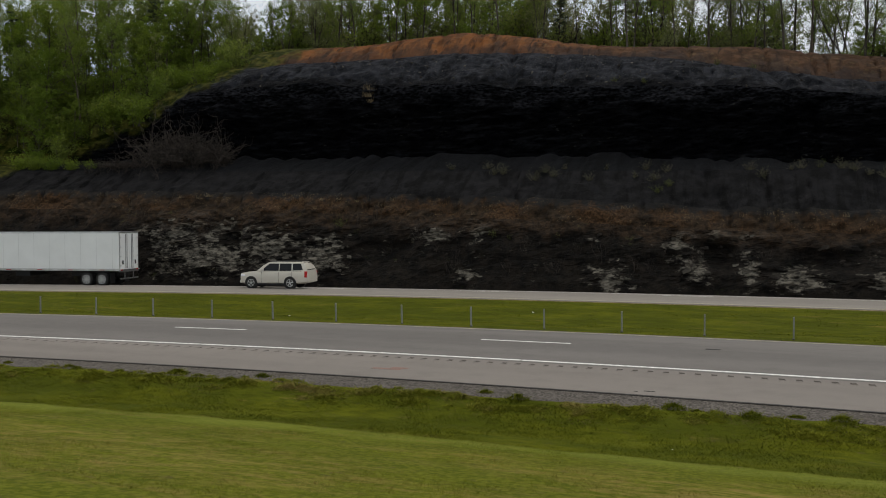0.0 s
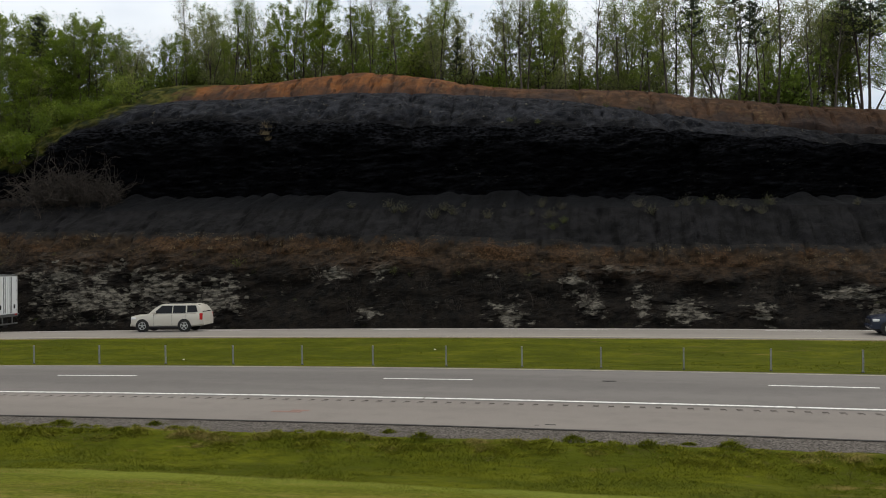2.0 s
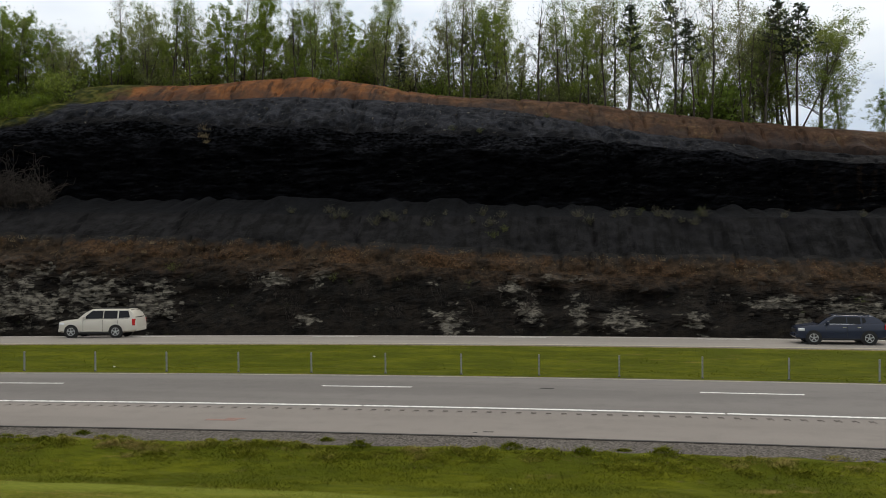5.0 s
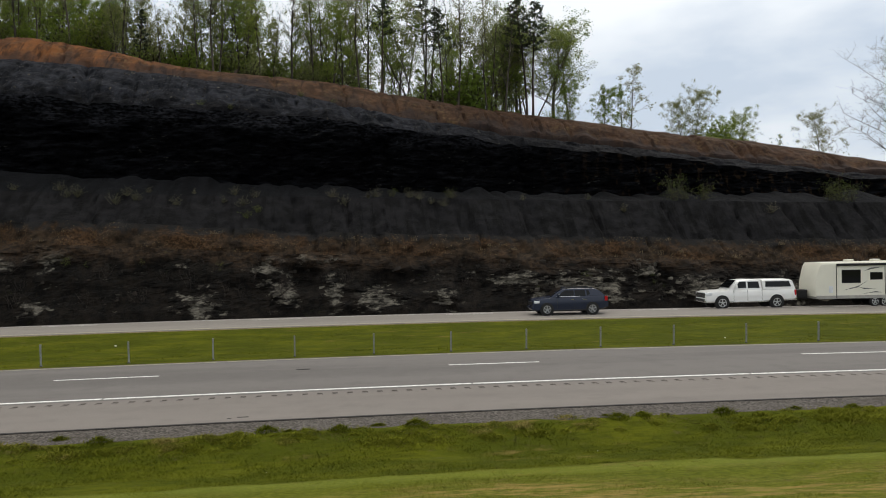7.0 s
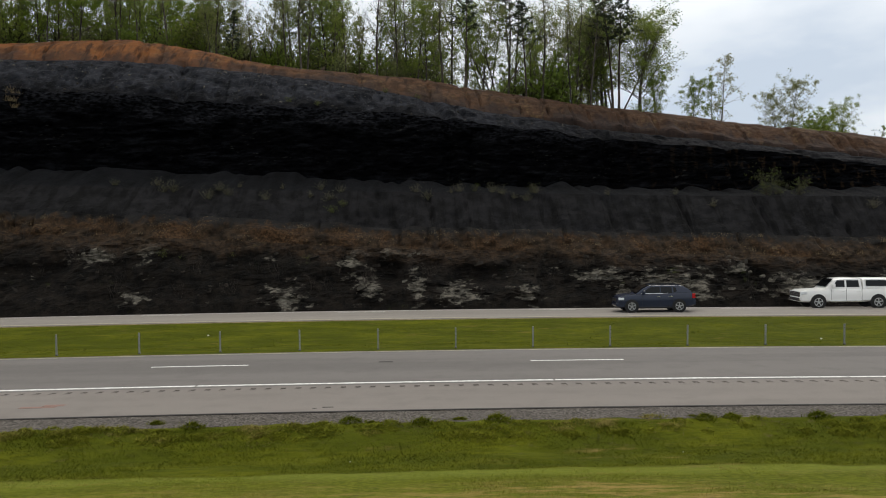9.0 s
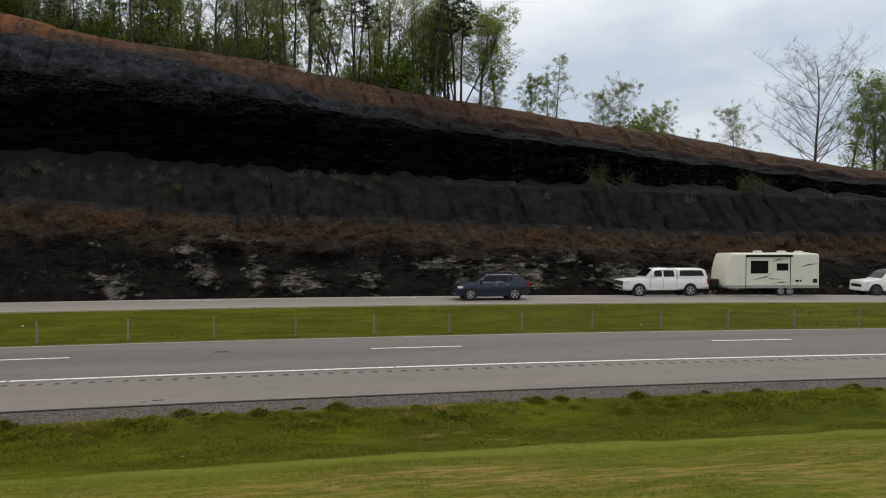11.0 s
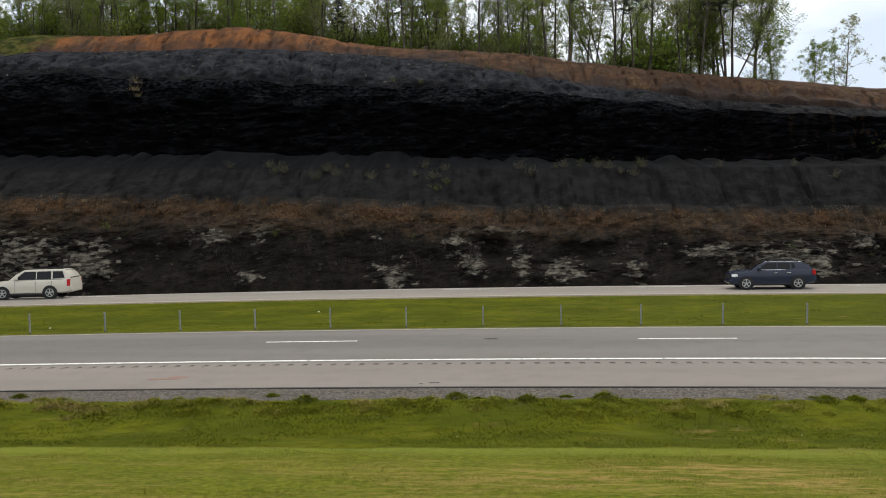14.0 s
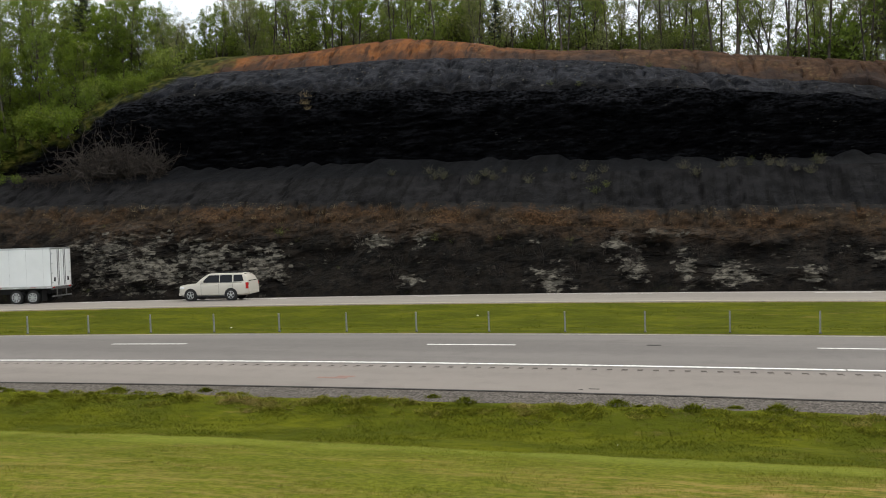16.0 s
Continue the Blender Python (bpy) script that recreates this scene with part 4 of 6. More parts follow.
def bench_bushes():
    for k, (x, off, size) in enumerate([(-59.0, 64.6, 0.6), (-60.6, 64.4, 0.7), (-62.3, 64.6, 0.65), (-64.0, 64.8, 0.8), (-57.6, 65.2, 0.45)]):
        put(BUSH[0], at(x, off, slope_height(x, off) - 0.1, k * 1.1, size, 0.75))


build_wood()
lone_trees()
bench_bushes()
left_hillside()

for kind in (*TALL, *LEAFY, *BARE, *FORKED, *PINES, *SAPLING, *BUSH, *SCRUB, *ROUND, VASE, CROWN, RICH):
    if kind.name not in USED:
        for ob in (*kind.children_recursive, kind):
            bpy.data.objects.remove(ob)


def brush_pile(seed, label):
    p = Plant(seed)
    g = p.rng
    for k in range(110):
        a = g.uniform(0, 6.28)
        limb = p.path((g.normal(0, 1.5), g.normal(0, 0.9), 0), (math.cos(a), 0.6 * math.sin(a), g.uniform(0.5, 2.0)), g.uniform(1.6, 3.2), 7, -0.26, 0.30)
        p.limb(limb, 0.045, 0.012, 4)
        for j in range(9):
            tw = p.path(limb[1 + j % 6], (g.normal(), g.normal(), 0.3), g.uniform(0.5, 1.4), 4, -0.08, 0.3)
            p.limb(tw, 0.018, 0.007, 3)
    return p.build("brush_pile", label, "dead branches", M_TWIG, None, "", "foliage", "branch")


heap = brush_pile(41, "tangled heap of dead grey-brown branches on the bench")
put(heap, at(-50.5, 66.0, 9.75, 0.2, 1.1, 1.9))
put(heap, at(-47.0, 66.8, 9.9, 2.6, 0.95, 1.7))
put(heap, at(-49.0, 66.4, 9.8, 4.4, 1.0, 2.0))
put(heap, at(-54.5, 65.2, 9.5, 1.4, 0.7, 0.7))
limbs = shrub(43, 2.6, 2.4, 0, 0.1, None, "bare pale branches fallen over the edge of the bench", "fallen_branches", 9, M_TWIG, "dead branches", "dead branches")
put(limbs, at(-53.5, 63.7, 8.9, 0.5, 1.0, 0.55))
put(limbs, at(-56.5, 63.6, 9.0, 2.5, 0.8, 0.6))


def grass_tuft(seed, n, height, spread, material, label, name, category, group):
    p = Plant(seed)
    g = p.rng
    base = np.column_stack([g.normal(0, spread, n), g.normal(0, spread * 0.7, n), np.full(n, -0.03)])
    tip = base + np.column_stack([g.normal(0, height * 0.4, n), g.normal(0, height * 0.4, n), height * g.uniform(0.5, 1.15, n)])
    side = g.normal(size=(n, 3)) * [1, 1, 0]
    side = side / np.linalg.norm(side, axis=1)[:, None] * (0.012 + height * 0.03)
    v = np.stack([base - side, base + side, tip], 1).reshape(-1, 3)
    me = mesh_of(name, v, np.arange(n * 3).reshape(-1, 3), material)
    return tagged(new(name, me), label, category, group)


def bench_weeds():
    g = np.random.default_rng(61)
    kinds = [shrub(800 + k, 0.75, 0.8, 90, 0.045, M_WEED, "straggly pale weed at the edge of the shale bench", "weed", 14, M_WEED, "weed", "weeds on the bench", 0.10) for k in range(3)]
    spots = [-19.5, -18.8, -20.3, -15.3, -14.6, -16.1, -13.8, -7.4, -6.6, -8.2, -5.8, 0.4, 1.2, 3.9, 3.2, 7.3, 6.6, 9.3, 10.1, 8.2, -11.6, -10.4, 16.0, 21.5, -23.5, 46.0, 48.5, 50.0, 24.0, 36.0]
    for x in spots:
        off = 63.7 + g.uniform(-0.7, 0.9)
        put(kinds[int(g.integers(3))], at(x, off, slope_height(x, off) + 0.05, g.uniform(0, 6), g.uniform(0.6, 1.25)))
    tall = [shrub(810 + k, 1.7, 0.8, 380, 0.055, M_LEAF_DULL, "tall thin yellow-green shrub on the bench", "shrub", 9, M_TWIG) for k in range(2)]
    for k, (x, size) in enumerate([(28.7, 1.35), (31.2, 1.0), (29.6, 0.8), (42.4, 1.3), (43.2, 1.0), (41.6, 1.0), (5.2, 0.45), (9.8, 0.5)]):
        put(tall[k % 2], at(x, 64.6, slope_height(x, 64.6) - 0.05, k, size))
    dry = grass_tuft(66, 60, 0.7, 0.28, M_STRAW, "dry tan weeds clinging to the black wall", "dry_weeds", "weeds", "dry weeds")
    for k, (x, band, v) in enumerate([(-33.1, 5, 0.97), (-33.2, 5, 0.86), (-33.0, 5, 0.78)]):
        X, Y, Z, V = cut_surface(5, 41, np.array([x]))
        i = int(v * 40)
        m = Matrix.Translation((X[i, 0], Y[i, 0] + 0.05, Z[i, 0] - 0.1)) @ Matrix.Rotation(k, 4, "Z") @ Matrix.Scale(1.0 - 0.1 * k, 4)
        put(dry, m)
    stalk = grass_tuft(67, 26, 0.45, 0.25, M_STRAW, "sparse dry stalks on the rusty soil band", "dry_stalks", "weeds", "dry stalks on the soil band")
    for k in range(40):
        x = g.uniform(-56, 55)
        v = g.uniform(0.1, 0.95)
        X, Y, Z, V = cut_surface(2, 16, np.array([x]))
        i = int(v * 15)
        put(stalk, Matrix.Translation((X[i, 0], Y[i, 0] + 0.03, Z[i, 0])) @ Matrix.Rotation(g.uniform(0, 6), 4, "Z") @ Matrix.Scale(g.uniform(0.4, 0.9), 4))
    vines = [shrub(830 + k, 1.5, 1.1, 0, 0.05, None, "withered leafless brush hanging on the rock face", "dead_brush", 9, M_TWIG, "dead brush", "dead brush on the rock face") for k in range(2)]
    for k in range(64):
        x = g.uniform(-50, 52)
        X, Y, Z, V = cut_surface(1, 41, np.array([x]))
        i = int(g.uniform(0.02, 0.95) * 40)
        put(vines[k % 2], Matrix.Translation((X[i, 0], Y[i, 0] + 0.1, Z[i, 0] - 0.1)) @ Matrix.Rotation(g.uniform(0, 6), 4, "Z") @ Matrix.Scale(g.uniform(0.5, 1.1), 4))
    green = shrub(820, 0.9, 0.7, 300, 0.05, M_LEAF_DULL, "small green shrub rooted in the rock face", "shrub", 8, M_TWIG)
    for k, (x, band, v, size) in enumerate([(-30.8, 1, 0.80, 0.9), (-18.2, 1, 0.72, 0.8), (-17.0, 1, 0.66, 0.6), (-13.4, 1, 0.7, 0.7), (-6.2, 3, 0.30, 0.9), (-5.4, 3, 0.5, 0.8), (-10.7, 6, 0.12, 0.7), (-8.2, 6, 0.05, 0.6), (-2.5, 6, 0.8, 0.7), (0.5, 6, 0.85, 0.6)]):
        X, Y, Z, V = cut_surface(band, 41, np.array([x]))
        i = int(v * 40)
        put(green, Matrix.Translation((X[i, 0], Y[i, 0] + 0.05, Z[i, 0] - 0.05)) @ Matrix.Rotation(k, 4, "Z") @ Matrix.Scale(size, 4))


bench_weeds()


def blades(name, n, x0, x1, o0, o1, tall, wide, material, label, seed, density=None):
    g = np.random.default_rng(seed)
    x, off = g.uniform(x0, x1, n), g.uniform(o0, o1, n)
    if density is not None:
        keep = g.uniform(0, 1, n) < density(x, off)
        x, off = x[keep], off[keep]
        n = len(x)
    z = ground_height(off) + ground_relief(x, off)
    base = np.column_stack([x, off - bend(x), z - 0.01])
    h = tall * g.uniform(0.5, 1.3, n)
    h = h * (0.75 + 0.5 * fbm(x / 1.1, off / 1.1, 0, 2, 50))
    a = g.uniform(0, 6.28, n)
    side = np.column_stack([np.cos(a), np.sin(a), 0 * a]) * wide
    tip = base + np.column_stack([g.normal(0, 1.1, n) * h, g.normal(0, 1.1, n) * h, h])
    v = np.stack([base - side, base + side, tip], 1).reshape(-1, 3)
    ob = new(name, mesh_of(name, v, np.arange(n * 3).reshape(-1, 3), material))
    return tagged(ob, label, "grass", kind="stuff")


blades("mown_grass", 150000, -14, 14, 6.5, 13.9, 0.035, 0.006, M_BLADE, "short mown grass on the slope, yellow-green with dry patches", 1)
blades("ditch_grass", 150000, -19, 21, 13.7, 17.0, 0.05, 0.008, M_TALL, "longer unmown grass along the ditch", 2)
blades("median_grass", 80000, -48, 50, 30.3, 45.2, 0.05, 0.022, M_TALL, "green median grass between the two carriageways", 3)


def clumps(name, seed, count, o0, o1, n, tall, wide, spread, mound, material, label, bias):
    """Ragged grass heads growing into the gravel, all in one sheet."""
    g = np.random.default_rng(seed)
    out = []
    for k in range(count):
        x = g.uniform(-20, 22)
        off = g.uniform(o0, o1) + bias * float(fbm(x / 1.6, 0, 0, 2, 14))
        size = g.uniform(0.45, 1.25)
        m = int(n * size)
        px, po = x + g.normal(0, spread * size, m), off + g.normal(0, spread * 0.6 * size, m)
        z = ground_height(po) + ground_relief(px, po) + mound * size * np.exp(-((px - x) / spread / size) ** 2 * 0.6 - ((po - off) / spread / size / 0.6) ** 2 * 0.6)
        base = np.column_stack([px, po - bend(px), z - 0.02])
        a = g.uniform(0, 6.28, m)
        side = np.column_stack([np.cos(a), np.sin(a), 0 * a]) * wide
        h = tall * size * g.uniform(0.4, 1.25, m)
        tip = base + np.column_stack([g.normal(0.3, 1.0, m) * h, g.normal(0, 1.0, m) * h, h])
        out.append(np.stack([base - side, base + side, tip], 1).reshape(-1, 3))
    v = np.concatenate(out)
    tagged(new(name, mesh_of(name, v, np.arange(len(v)).reshape(-1, 3), material)), label, "grass", kind="stuff")


clumps("verge_grass", 71, 270, 16.3, 17.05, 190, 0.06, 0.011, 0.16, 0.075, M_VERGE, "ragged grass heads growing into the gravel verge", 0.26)
clumps("verge_weeds", 72, 34, 16.9, 17.5, 300, 0.07, 0.011, 0.12, 0.09, M_TALL, "low dark green weeds rooted in the gravel", 0.1)
clumps("dry_grass", 79, 90, 16.2, 17.2, 90, 0.045, 0.010, 0.24, 0.0, M_STRAW, "flattened dry grass on the edge of the gravel", 0.15)

# ---------------------------------------------------------------- barrier posts
def box(bm, x0, x1, y0, y1, z0, z1, bevel=0.0):
    r = bmesh.ops.create_cube(bm, size=1, matrix=Matrix.Translation(((x0 + x1) / 2, (y0 + y1) / 2, (z0 + z1) / 2)) @ Matrix.Diagonal((x1 - x0, y1 - y0, z1 - z0, 1)))
    if bevel:
        es = list({e for v in r["verts"] for e in v.link_edges})
        bmesh.ops.bevel(bm, geom=es, offset=bevel, segments=2, affect="EDGES", profile=0.5)
    return bm


def disc(bm, r, depth, m, n=24, r2=None):
    bmesh.ops.create_cone(bm, cap_ends=True, segments=n, radius1=r, radius2=r if r2 is None else r2, depth=depth, matrix=m)
    return bm


def barrier_post():
    post = tagged(new("barrier_post"), "grey galvanised steel cable-barrier post standing in the median grass", "post", "posts along the median")
    bm = bmesh.new()
    # open channel: web and two flanges
    box(bm, -0.026, 0.026, -0.004, 0.004, -0.2, 0.82)
    box(bm, -0.026, -0.020, 0.0, 0.05, -0.2, 0.82)
    box(bm, 0.020, 0.026, 0.0, 0.05, -0.2, 0.82)
    part("channel", bm, M_STEEL, post)
    bm = bmesh.new()
    box(bm, -0.030, 0.030, -0.010, 0.056, 0.80, 0.84, 0.008)
    part("cap", bm, M_STEEL, post, "pale cap on the post")
    bm = bmesh.new()
    box(bm, -0.048, 0.048, -0.02, 0.07, -0.1, 0.07, 0.01)
    part("socket", bm, M_DARKSTEEL, post, "dark ground socket")
    for k, z in enumerate((0.36, 0.52, 0.68)):
        bm = bmesh.new()
        box(bm, -0.012, 0.012, -0.016, -0.004, z, z + 0.03, 0.004)
        part("hook", bm, M_DARKSTEEL, post)
    return post


M_DARKSTEEL = plain("weathered_steel", (0.13, 0.13, 0.13), 0.6, 0.4, 0.5)
first_post = barrier_post()
for k in range(-17, 17):
    x = -1.4 + 3.06 * k
    z = float(ground_height(31.0)) - 0.02
    g_tilt = math.sin(k * 12.9) * 0.02
    put(first_post, at(x, 31.0, z, 0.1 * math.sin(k * 3.1)) @ Matrix.Rotation(g_tilt, 4, "Y"))

# ---------------------------------------------------------------- vehicles
M_PAINT_WHITE = plain("white_paint", (0.78, 0.78, 0.77), 0.25, 0.5, vary=0.03, size=1.5)
M_PAINT_BLUE = plain("dark_blue_paint", (0.018, 0.024, 0.045), 0.22, 0.4, 0.0, vary=0.05, size=1.5)
M_PAINT_TAN = plain("beige_paint", (0.52, 0.49, 0.43), 0.25, 0.5, vary=0.03, size=1.5)
M_CREAM = plain("cream_fibreglass", (0.72, 0.70, 0.60), 0.4, 0.4, vary=0.04, size=2.0)
M_PANEL = plain("trailer_panel", (0.74, 0.76, 0.76), 0.4, 0.4, vary=0.04, size=2.0)
M_GLASS = plain("tinted_glass", (0.006, 0.007, 0.008), 0.05, 0.22, vary=0.02)
M_RUBBER = plain("tyre_rubber", (0.018, 0.018, 0.018), 0.8, 0.3)
M_RIM = plain("alloy", (0.55, 0.56, 0.57), 0.3, 0.5, 0.8)
M_BLACK = plain("black_plastic", (0.012, 0.012, 0.013), 0.6, 0.3)
M_CHROME = plain("chrome_trim", (0.65, 0.66, 0.68), 0.15, 0.6, 0.9)
M_LAMP = plain("headlamp_lens", (0.75, 0.77, 0.80), 0.1, 0.6)
M_TAIL = plain("tail_lamp_lens", (0.45, 0.015, 0.02), 0.15, 0.6)
M_AMBER = plain("amber_lens", (0.55, 0.20, 0.02), 0.2, 0.6)


def loft(rings, closed_ends=True):
    """A skin over cross-sections that all have the same number of points."""
    bm = bmesh.new()
    vs = [[bm.verts.new(p) for p in ring] for ring in rings]
    n = len(vs[0])
    for a, b in zip(vs, vs[1:]):
        for i in range(n):
            bm.faces.new((a[i], a[(i + 1) % n], b[(i + 1) % n], b[i]))
    if closed_ends:
        bm.faces.new(vs[0][::-1])
        bm.faces.new(vs[-1])
    bmesh.ops.recalc_face_normals(bm, faces=bm.faces)
    for f in bm.faces:
        f.smooth = True
    for e in bm.edges:
        if len(e.link_faces) == 2 and e.calc_face_angle() > 0.6:
            e.smooth = False
    return bm


def both(half):
    """A closed ring from the points of its one half."""
    return half + [(x, -y, z) for x, y, z in reversed(half)]


def prism(points, thick, side):
    """A flat plate from points (x, y, z), thickened outwards along y."""
    bm = bmesh.new()
    a = [bm.verts.new(p) for p in points]
    b = [bm.verts.new((x, y + thick * side, z)) for x, y, z in points]
    bm.faces.new(a)
    bm.faces.new(b)
    for i in range(len(a)):
        j = (i + 1) % len(a)
        bm.faces.new((a[i], a[j], b[j], b[i]))
    bmesh.ops.recalc_face_normals(bm, faces=bm.faces)
    return bm


def lathe(profile, n=28, ends=True):
    """Points (radius, y) turned round the y axis."""
    return loft([[(r * math.cos(t), y, r * math.sin(t)) for t in np.linspace(0, 2 * math.pi, n, endpoint=False)] for r, y in profile], ends)


def wheel(parent, x, y, r, width, side, rim_mat, spokes=5, dual=False):
    """One wheel: tyre, with rim, spokes and hub as its pieces."""
    w = width / 2
    tyre = part("wheel", lathe([(r * 0.55, w), (r * 0.86, w), (r * 0.97, w * 0.8), (r, w * 0.4), (r, -w * 0.4), (r * 0.97, -w * 0.8), (r * 0.86, -w), (r * 0.55, -w)]), M_RUBBER, parent, "black tyre on a bright rim")
    tyre.matrix_basis = Matrix.Translation((x, y, r))
    o = w * side
    part("rim", lathe([(r * 0.66, o * 1.02), (r * 0.64, o * 1.06), (r * 0.58, o * 1.04), (r * 0.55, o * 0.7)], 28, False), rim_mat, tyre)
    part("well", lathe([(r * 0.57, o * 0.72), (r * 0.56, o * 0.70)]), M_BLACK, tyre)
    for k in range(spokes):
        bm = bmesh.new()
        box(bm, -r * 0.085, r * 0.085, min(o * 0.8, o * 1.02), max(o * 0.8, o * 1.02), r * 0.1, r * 0.6, r * 0.02)
        bmesh.ops.rotate(bm, verts=bm.verts, matrix=Matrix.Rotation(k * 2 * math.pi / spokes, 3, "Y"))
        part("spoke", bm, rim_mat, tyre)
    part("hub", lathe([(r * 0.17, o * 1.08), (r * 0.17, o * 0.75)], 16), rim_mat, tyre)
    return tyre


def suv(label, L, W, H, body, glass_x, wheels, r, rim, tail_tall, rails):
    """A sport utility vehicle that faces -x. body: stations (share of length, underside, shoulder, half width)."""
    car = tagged(new("suv"), label, "car", "vehicles on the far carriageway")
    h = W / 2
    rings = []
    for u, low, top, hw in body:
        x, k = u * L, hw * h
        rings.append(both([(x, 0, low), (x, k * 0.80, low), (x, k * 0.97, low + 0.10), (x, k, (low + top) * 0.5), (x, k * 0.985, top - 0.14), (x, k * 0.93, top - 0.03), (x, k * 0.8, top), (x, 0, top + 0.025)]))
    paint = M_PAINT_WHITE if "white" in label else M_PAINT_TAN if "beige" in label else M_PAINT_BLUE
    part("body", loft(rings), paint, car)
    belt = float(np.interp(0.5, [b[0] for b in body], [b[2] for b in body])) - 0.03
    (a0, a1, a2, a3, a4), zr = glass_x, H - 0.03
    hb, ht = h * 0.90, h * 0.72
    stations = [(a0, belt + 0.005), (a0 + (a1 - a0) * 0.5, belt + (zr - belt) * 0.62), (a1, zr - 0.03), (a2, zr), (a3, zr - 0.03), (a3 + (a4 - a3) * 0.6, belt + (zr - belt) * 0.6), (a4, belt + 0.01)]

    def roof_at(u):
        return float(np.interp(u, [s[0] for s in stations], [s[1] for s in stations]))

    rings = []
    for u, z in stations:
        f = (z - belt) / (zr - belt)
        top = hb + (ht - hb) * f
        rings.append(both([(u * L, 0, belt - 0.02), (u * L, hb, belt - 0.02), (u * L, hb + (top - hb) * 0.6, belt + (z - belt) * 0.6), (u * L, top, max(z - 0.04 * f, belt)), (u * L, top * 0.9, z), (u * L, 0, z + 0.02 * f)]))
    part("cabin", loft(rings), paint, car, "painted roof and pillars")
    # side glass, three panes a side, and the glass front and rear
    for side in (1, -1):
        def wall(u, z):
            f = (z - belt) / (zr - belt)
            return (u * L, side * (hb + (ht - hb) * min(f, 1) + 0.004), z)
        lo, hi = belt + 0.05, zr - 0.13
        mid1, mid2 = a1 + (a3 - a1) * 0.33, a1 + (a3 - a1) * 0.72
        fr = a0 + (a1 - a0) * 0.42
        for name, pts in (("front_window", [(fr, lo), (mid1 - 0.006, lo), (mid1 - 0.006, hi), (a1 + 0.01, hi)]), ("rear_window", [(mid1 + 0.006, lo), (mid2 - 0.008, lo), (mid2 - 0.012, hi), (mid1 + 0.006, hi)]),
                          ("quarter_window", [(mid2 + 0.012, lo + 0.02), (a3 + (a4 - a3) * 0.25, lo + 0.06), (a3 - 0.01, hi), (mid2 + 0.008, hi)] if not rails else [(mid2 + 0.012, lo + 0.02), (mid2 + 0.055, lo + 0.10), (mid2 + 0.04, hi - 0.03), (mid2 + 0.008, hi)])):
            part(name, prism([wall(u, min(z, roof_at(u) - 0.05)) for u, z in pts], 0.006, side), M_GLASS, car)
        part("window_trim", prism([wall(fr - 0.01, lo - 0.035), wall(a3, lo - 0.035), wall(a3, lo - 0.01), wall(fr - 0.01, lo - 0.01)], 0.007, side), M_CHROME if rails else M_BLACK, car)
        bm = bmesh.new()
        box(bm, (fr + 0.005) * L, (fr + 0.04) * L, *sorted((side * (hb + 0.02), side * (hb + 0.20))), lo - 0.02, lo + 0.15, 0.03)
        part("mirror", bm, paint, car)
        for u in (mid1 - 0.05, mid2 - 0.05):
            bm = bmesh.new()
            box(bm, u * L, u * L + 0.2, *sorted((side * (h * 0.985), side * (h * 1.01))), belt - 0.17, belt - 0.13, 0.008)
            part("door_handle", bm, M_CHROME if rails else paint, car)
        for u in (fr + 0.005, mid1, mid2 + 0.005):
            bm = bmesh.new()
            box(bm, u * L - 0.006, u * L + 0.006, *sorted((side * h * 0.95, side * (h + 0.001))), 0.42, belt - 0.05)
            part("door_gap", bm, M_BLACK, car)
        bm = bmesh.new()
        box(bm, 0.26 * L, 0.74 * L, *sorted((side * h * 0.9, side * (h + 0.004))), 0.24, 0.34, 0.02)
        part("sill", bm, M_BLACK, car, "black plastic sill")
        for u in wheels:
            arch = part("wheel_arch", lathe([(r * 1.16, side * (h + 0.004)), (r * 1.16, side * (h - 0.25))], 32), M_BLACK, car)
            arch.matrix_basis = Matrix.Translation((u * L, 0, r * 1.02))
            wheel(car, u * L, side * (h - 0.09), r, 0.22, side, rim)
        nose = body[2][2]
        bm = bmesh.new()
        box(bm, 0.018 * L, 0.088 * L, *sorted((side * h * 0.66, side * h * 0.972)), nose - 0.25, nose - 0.11, 0.03)
        part("headlight", bm, M_LAMP, car)
        bm = bmesh.new()
        box(bm, 0.952 * L, 0.99 * L, *sorted((side * h * 0.74, side * h * 0.985)), belt - 0.05 - tail_tall, belt + 0.02, 0.02)
        part("tail_light", bm, M_TAIL, car)
        bm = bmesh.new()
        box(bm, (a1 + 0.02) * L, (a3 - 0.01) * L, *sorted((side * ht * 0.80, side * ht * 0.86)), H - 0.03, H + 0.02, 0.012)
        part("roof_rail", bm, M_BLACK, car)
    bm = bmesh.new()
    line = [(stations[0][0] + 0.012, stations[0][1] + 0.05, hb * 0.86), (stations[1][0], stations[1][1], hb * 0.5 + ht * 0.36), (stations[2][0] - 0.006, stations[2][1] - 0.01, ht * 0.86)]
    left = [bm.verts.new((u * L - 0.03, w, z + 0.03)) for u, z, w in line]
    right = [bm.verts.new((u * L - 0.03, -w, z + 0.03)) for u, z, w in line]
    panes = [bm.faces.new((left[k], left[k + 1], right[k + 1], right[k])) for k in (0, 1)]
    bmesh.ops.recalc_face_normals(bm, faces=panes)
    bmesh.ops.solidify(bm, geom=panes, thickness=0.02)
    part("windscreen", bm, M_GLASS, car)
    bm = bmesh.new()
    quad = [(a4 * L - 0.03, hb * 0.82, belt + 0.10), (a4 * L - 0.03, -hb * 0.82, belt + 0.10), (a3 * L + 0.06, -ht * 0.86, zr - 0.06), (a3 * L + 0.06, ht * 0.86, zr - 0.06)]
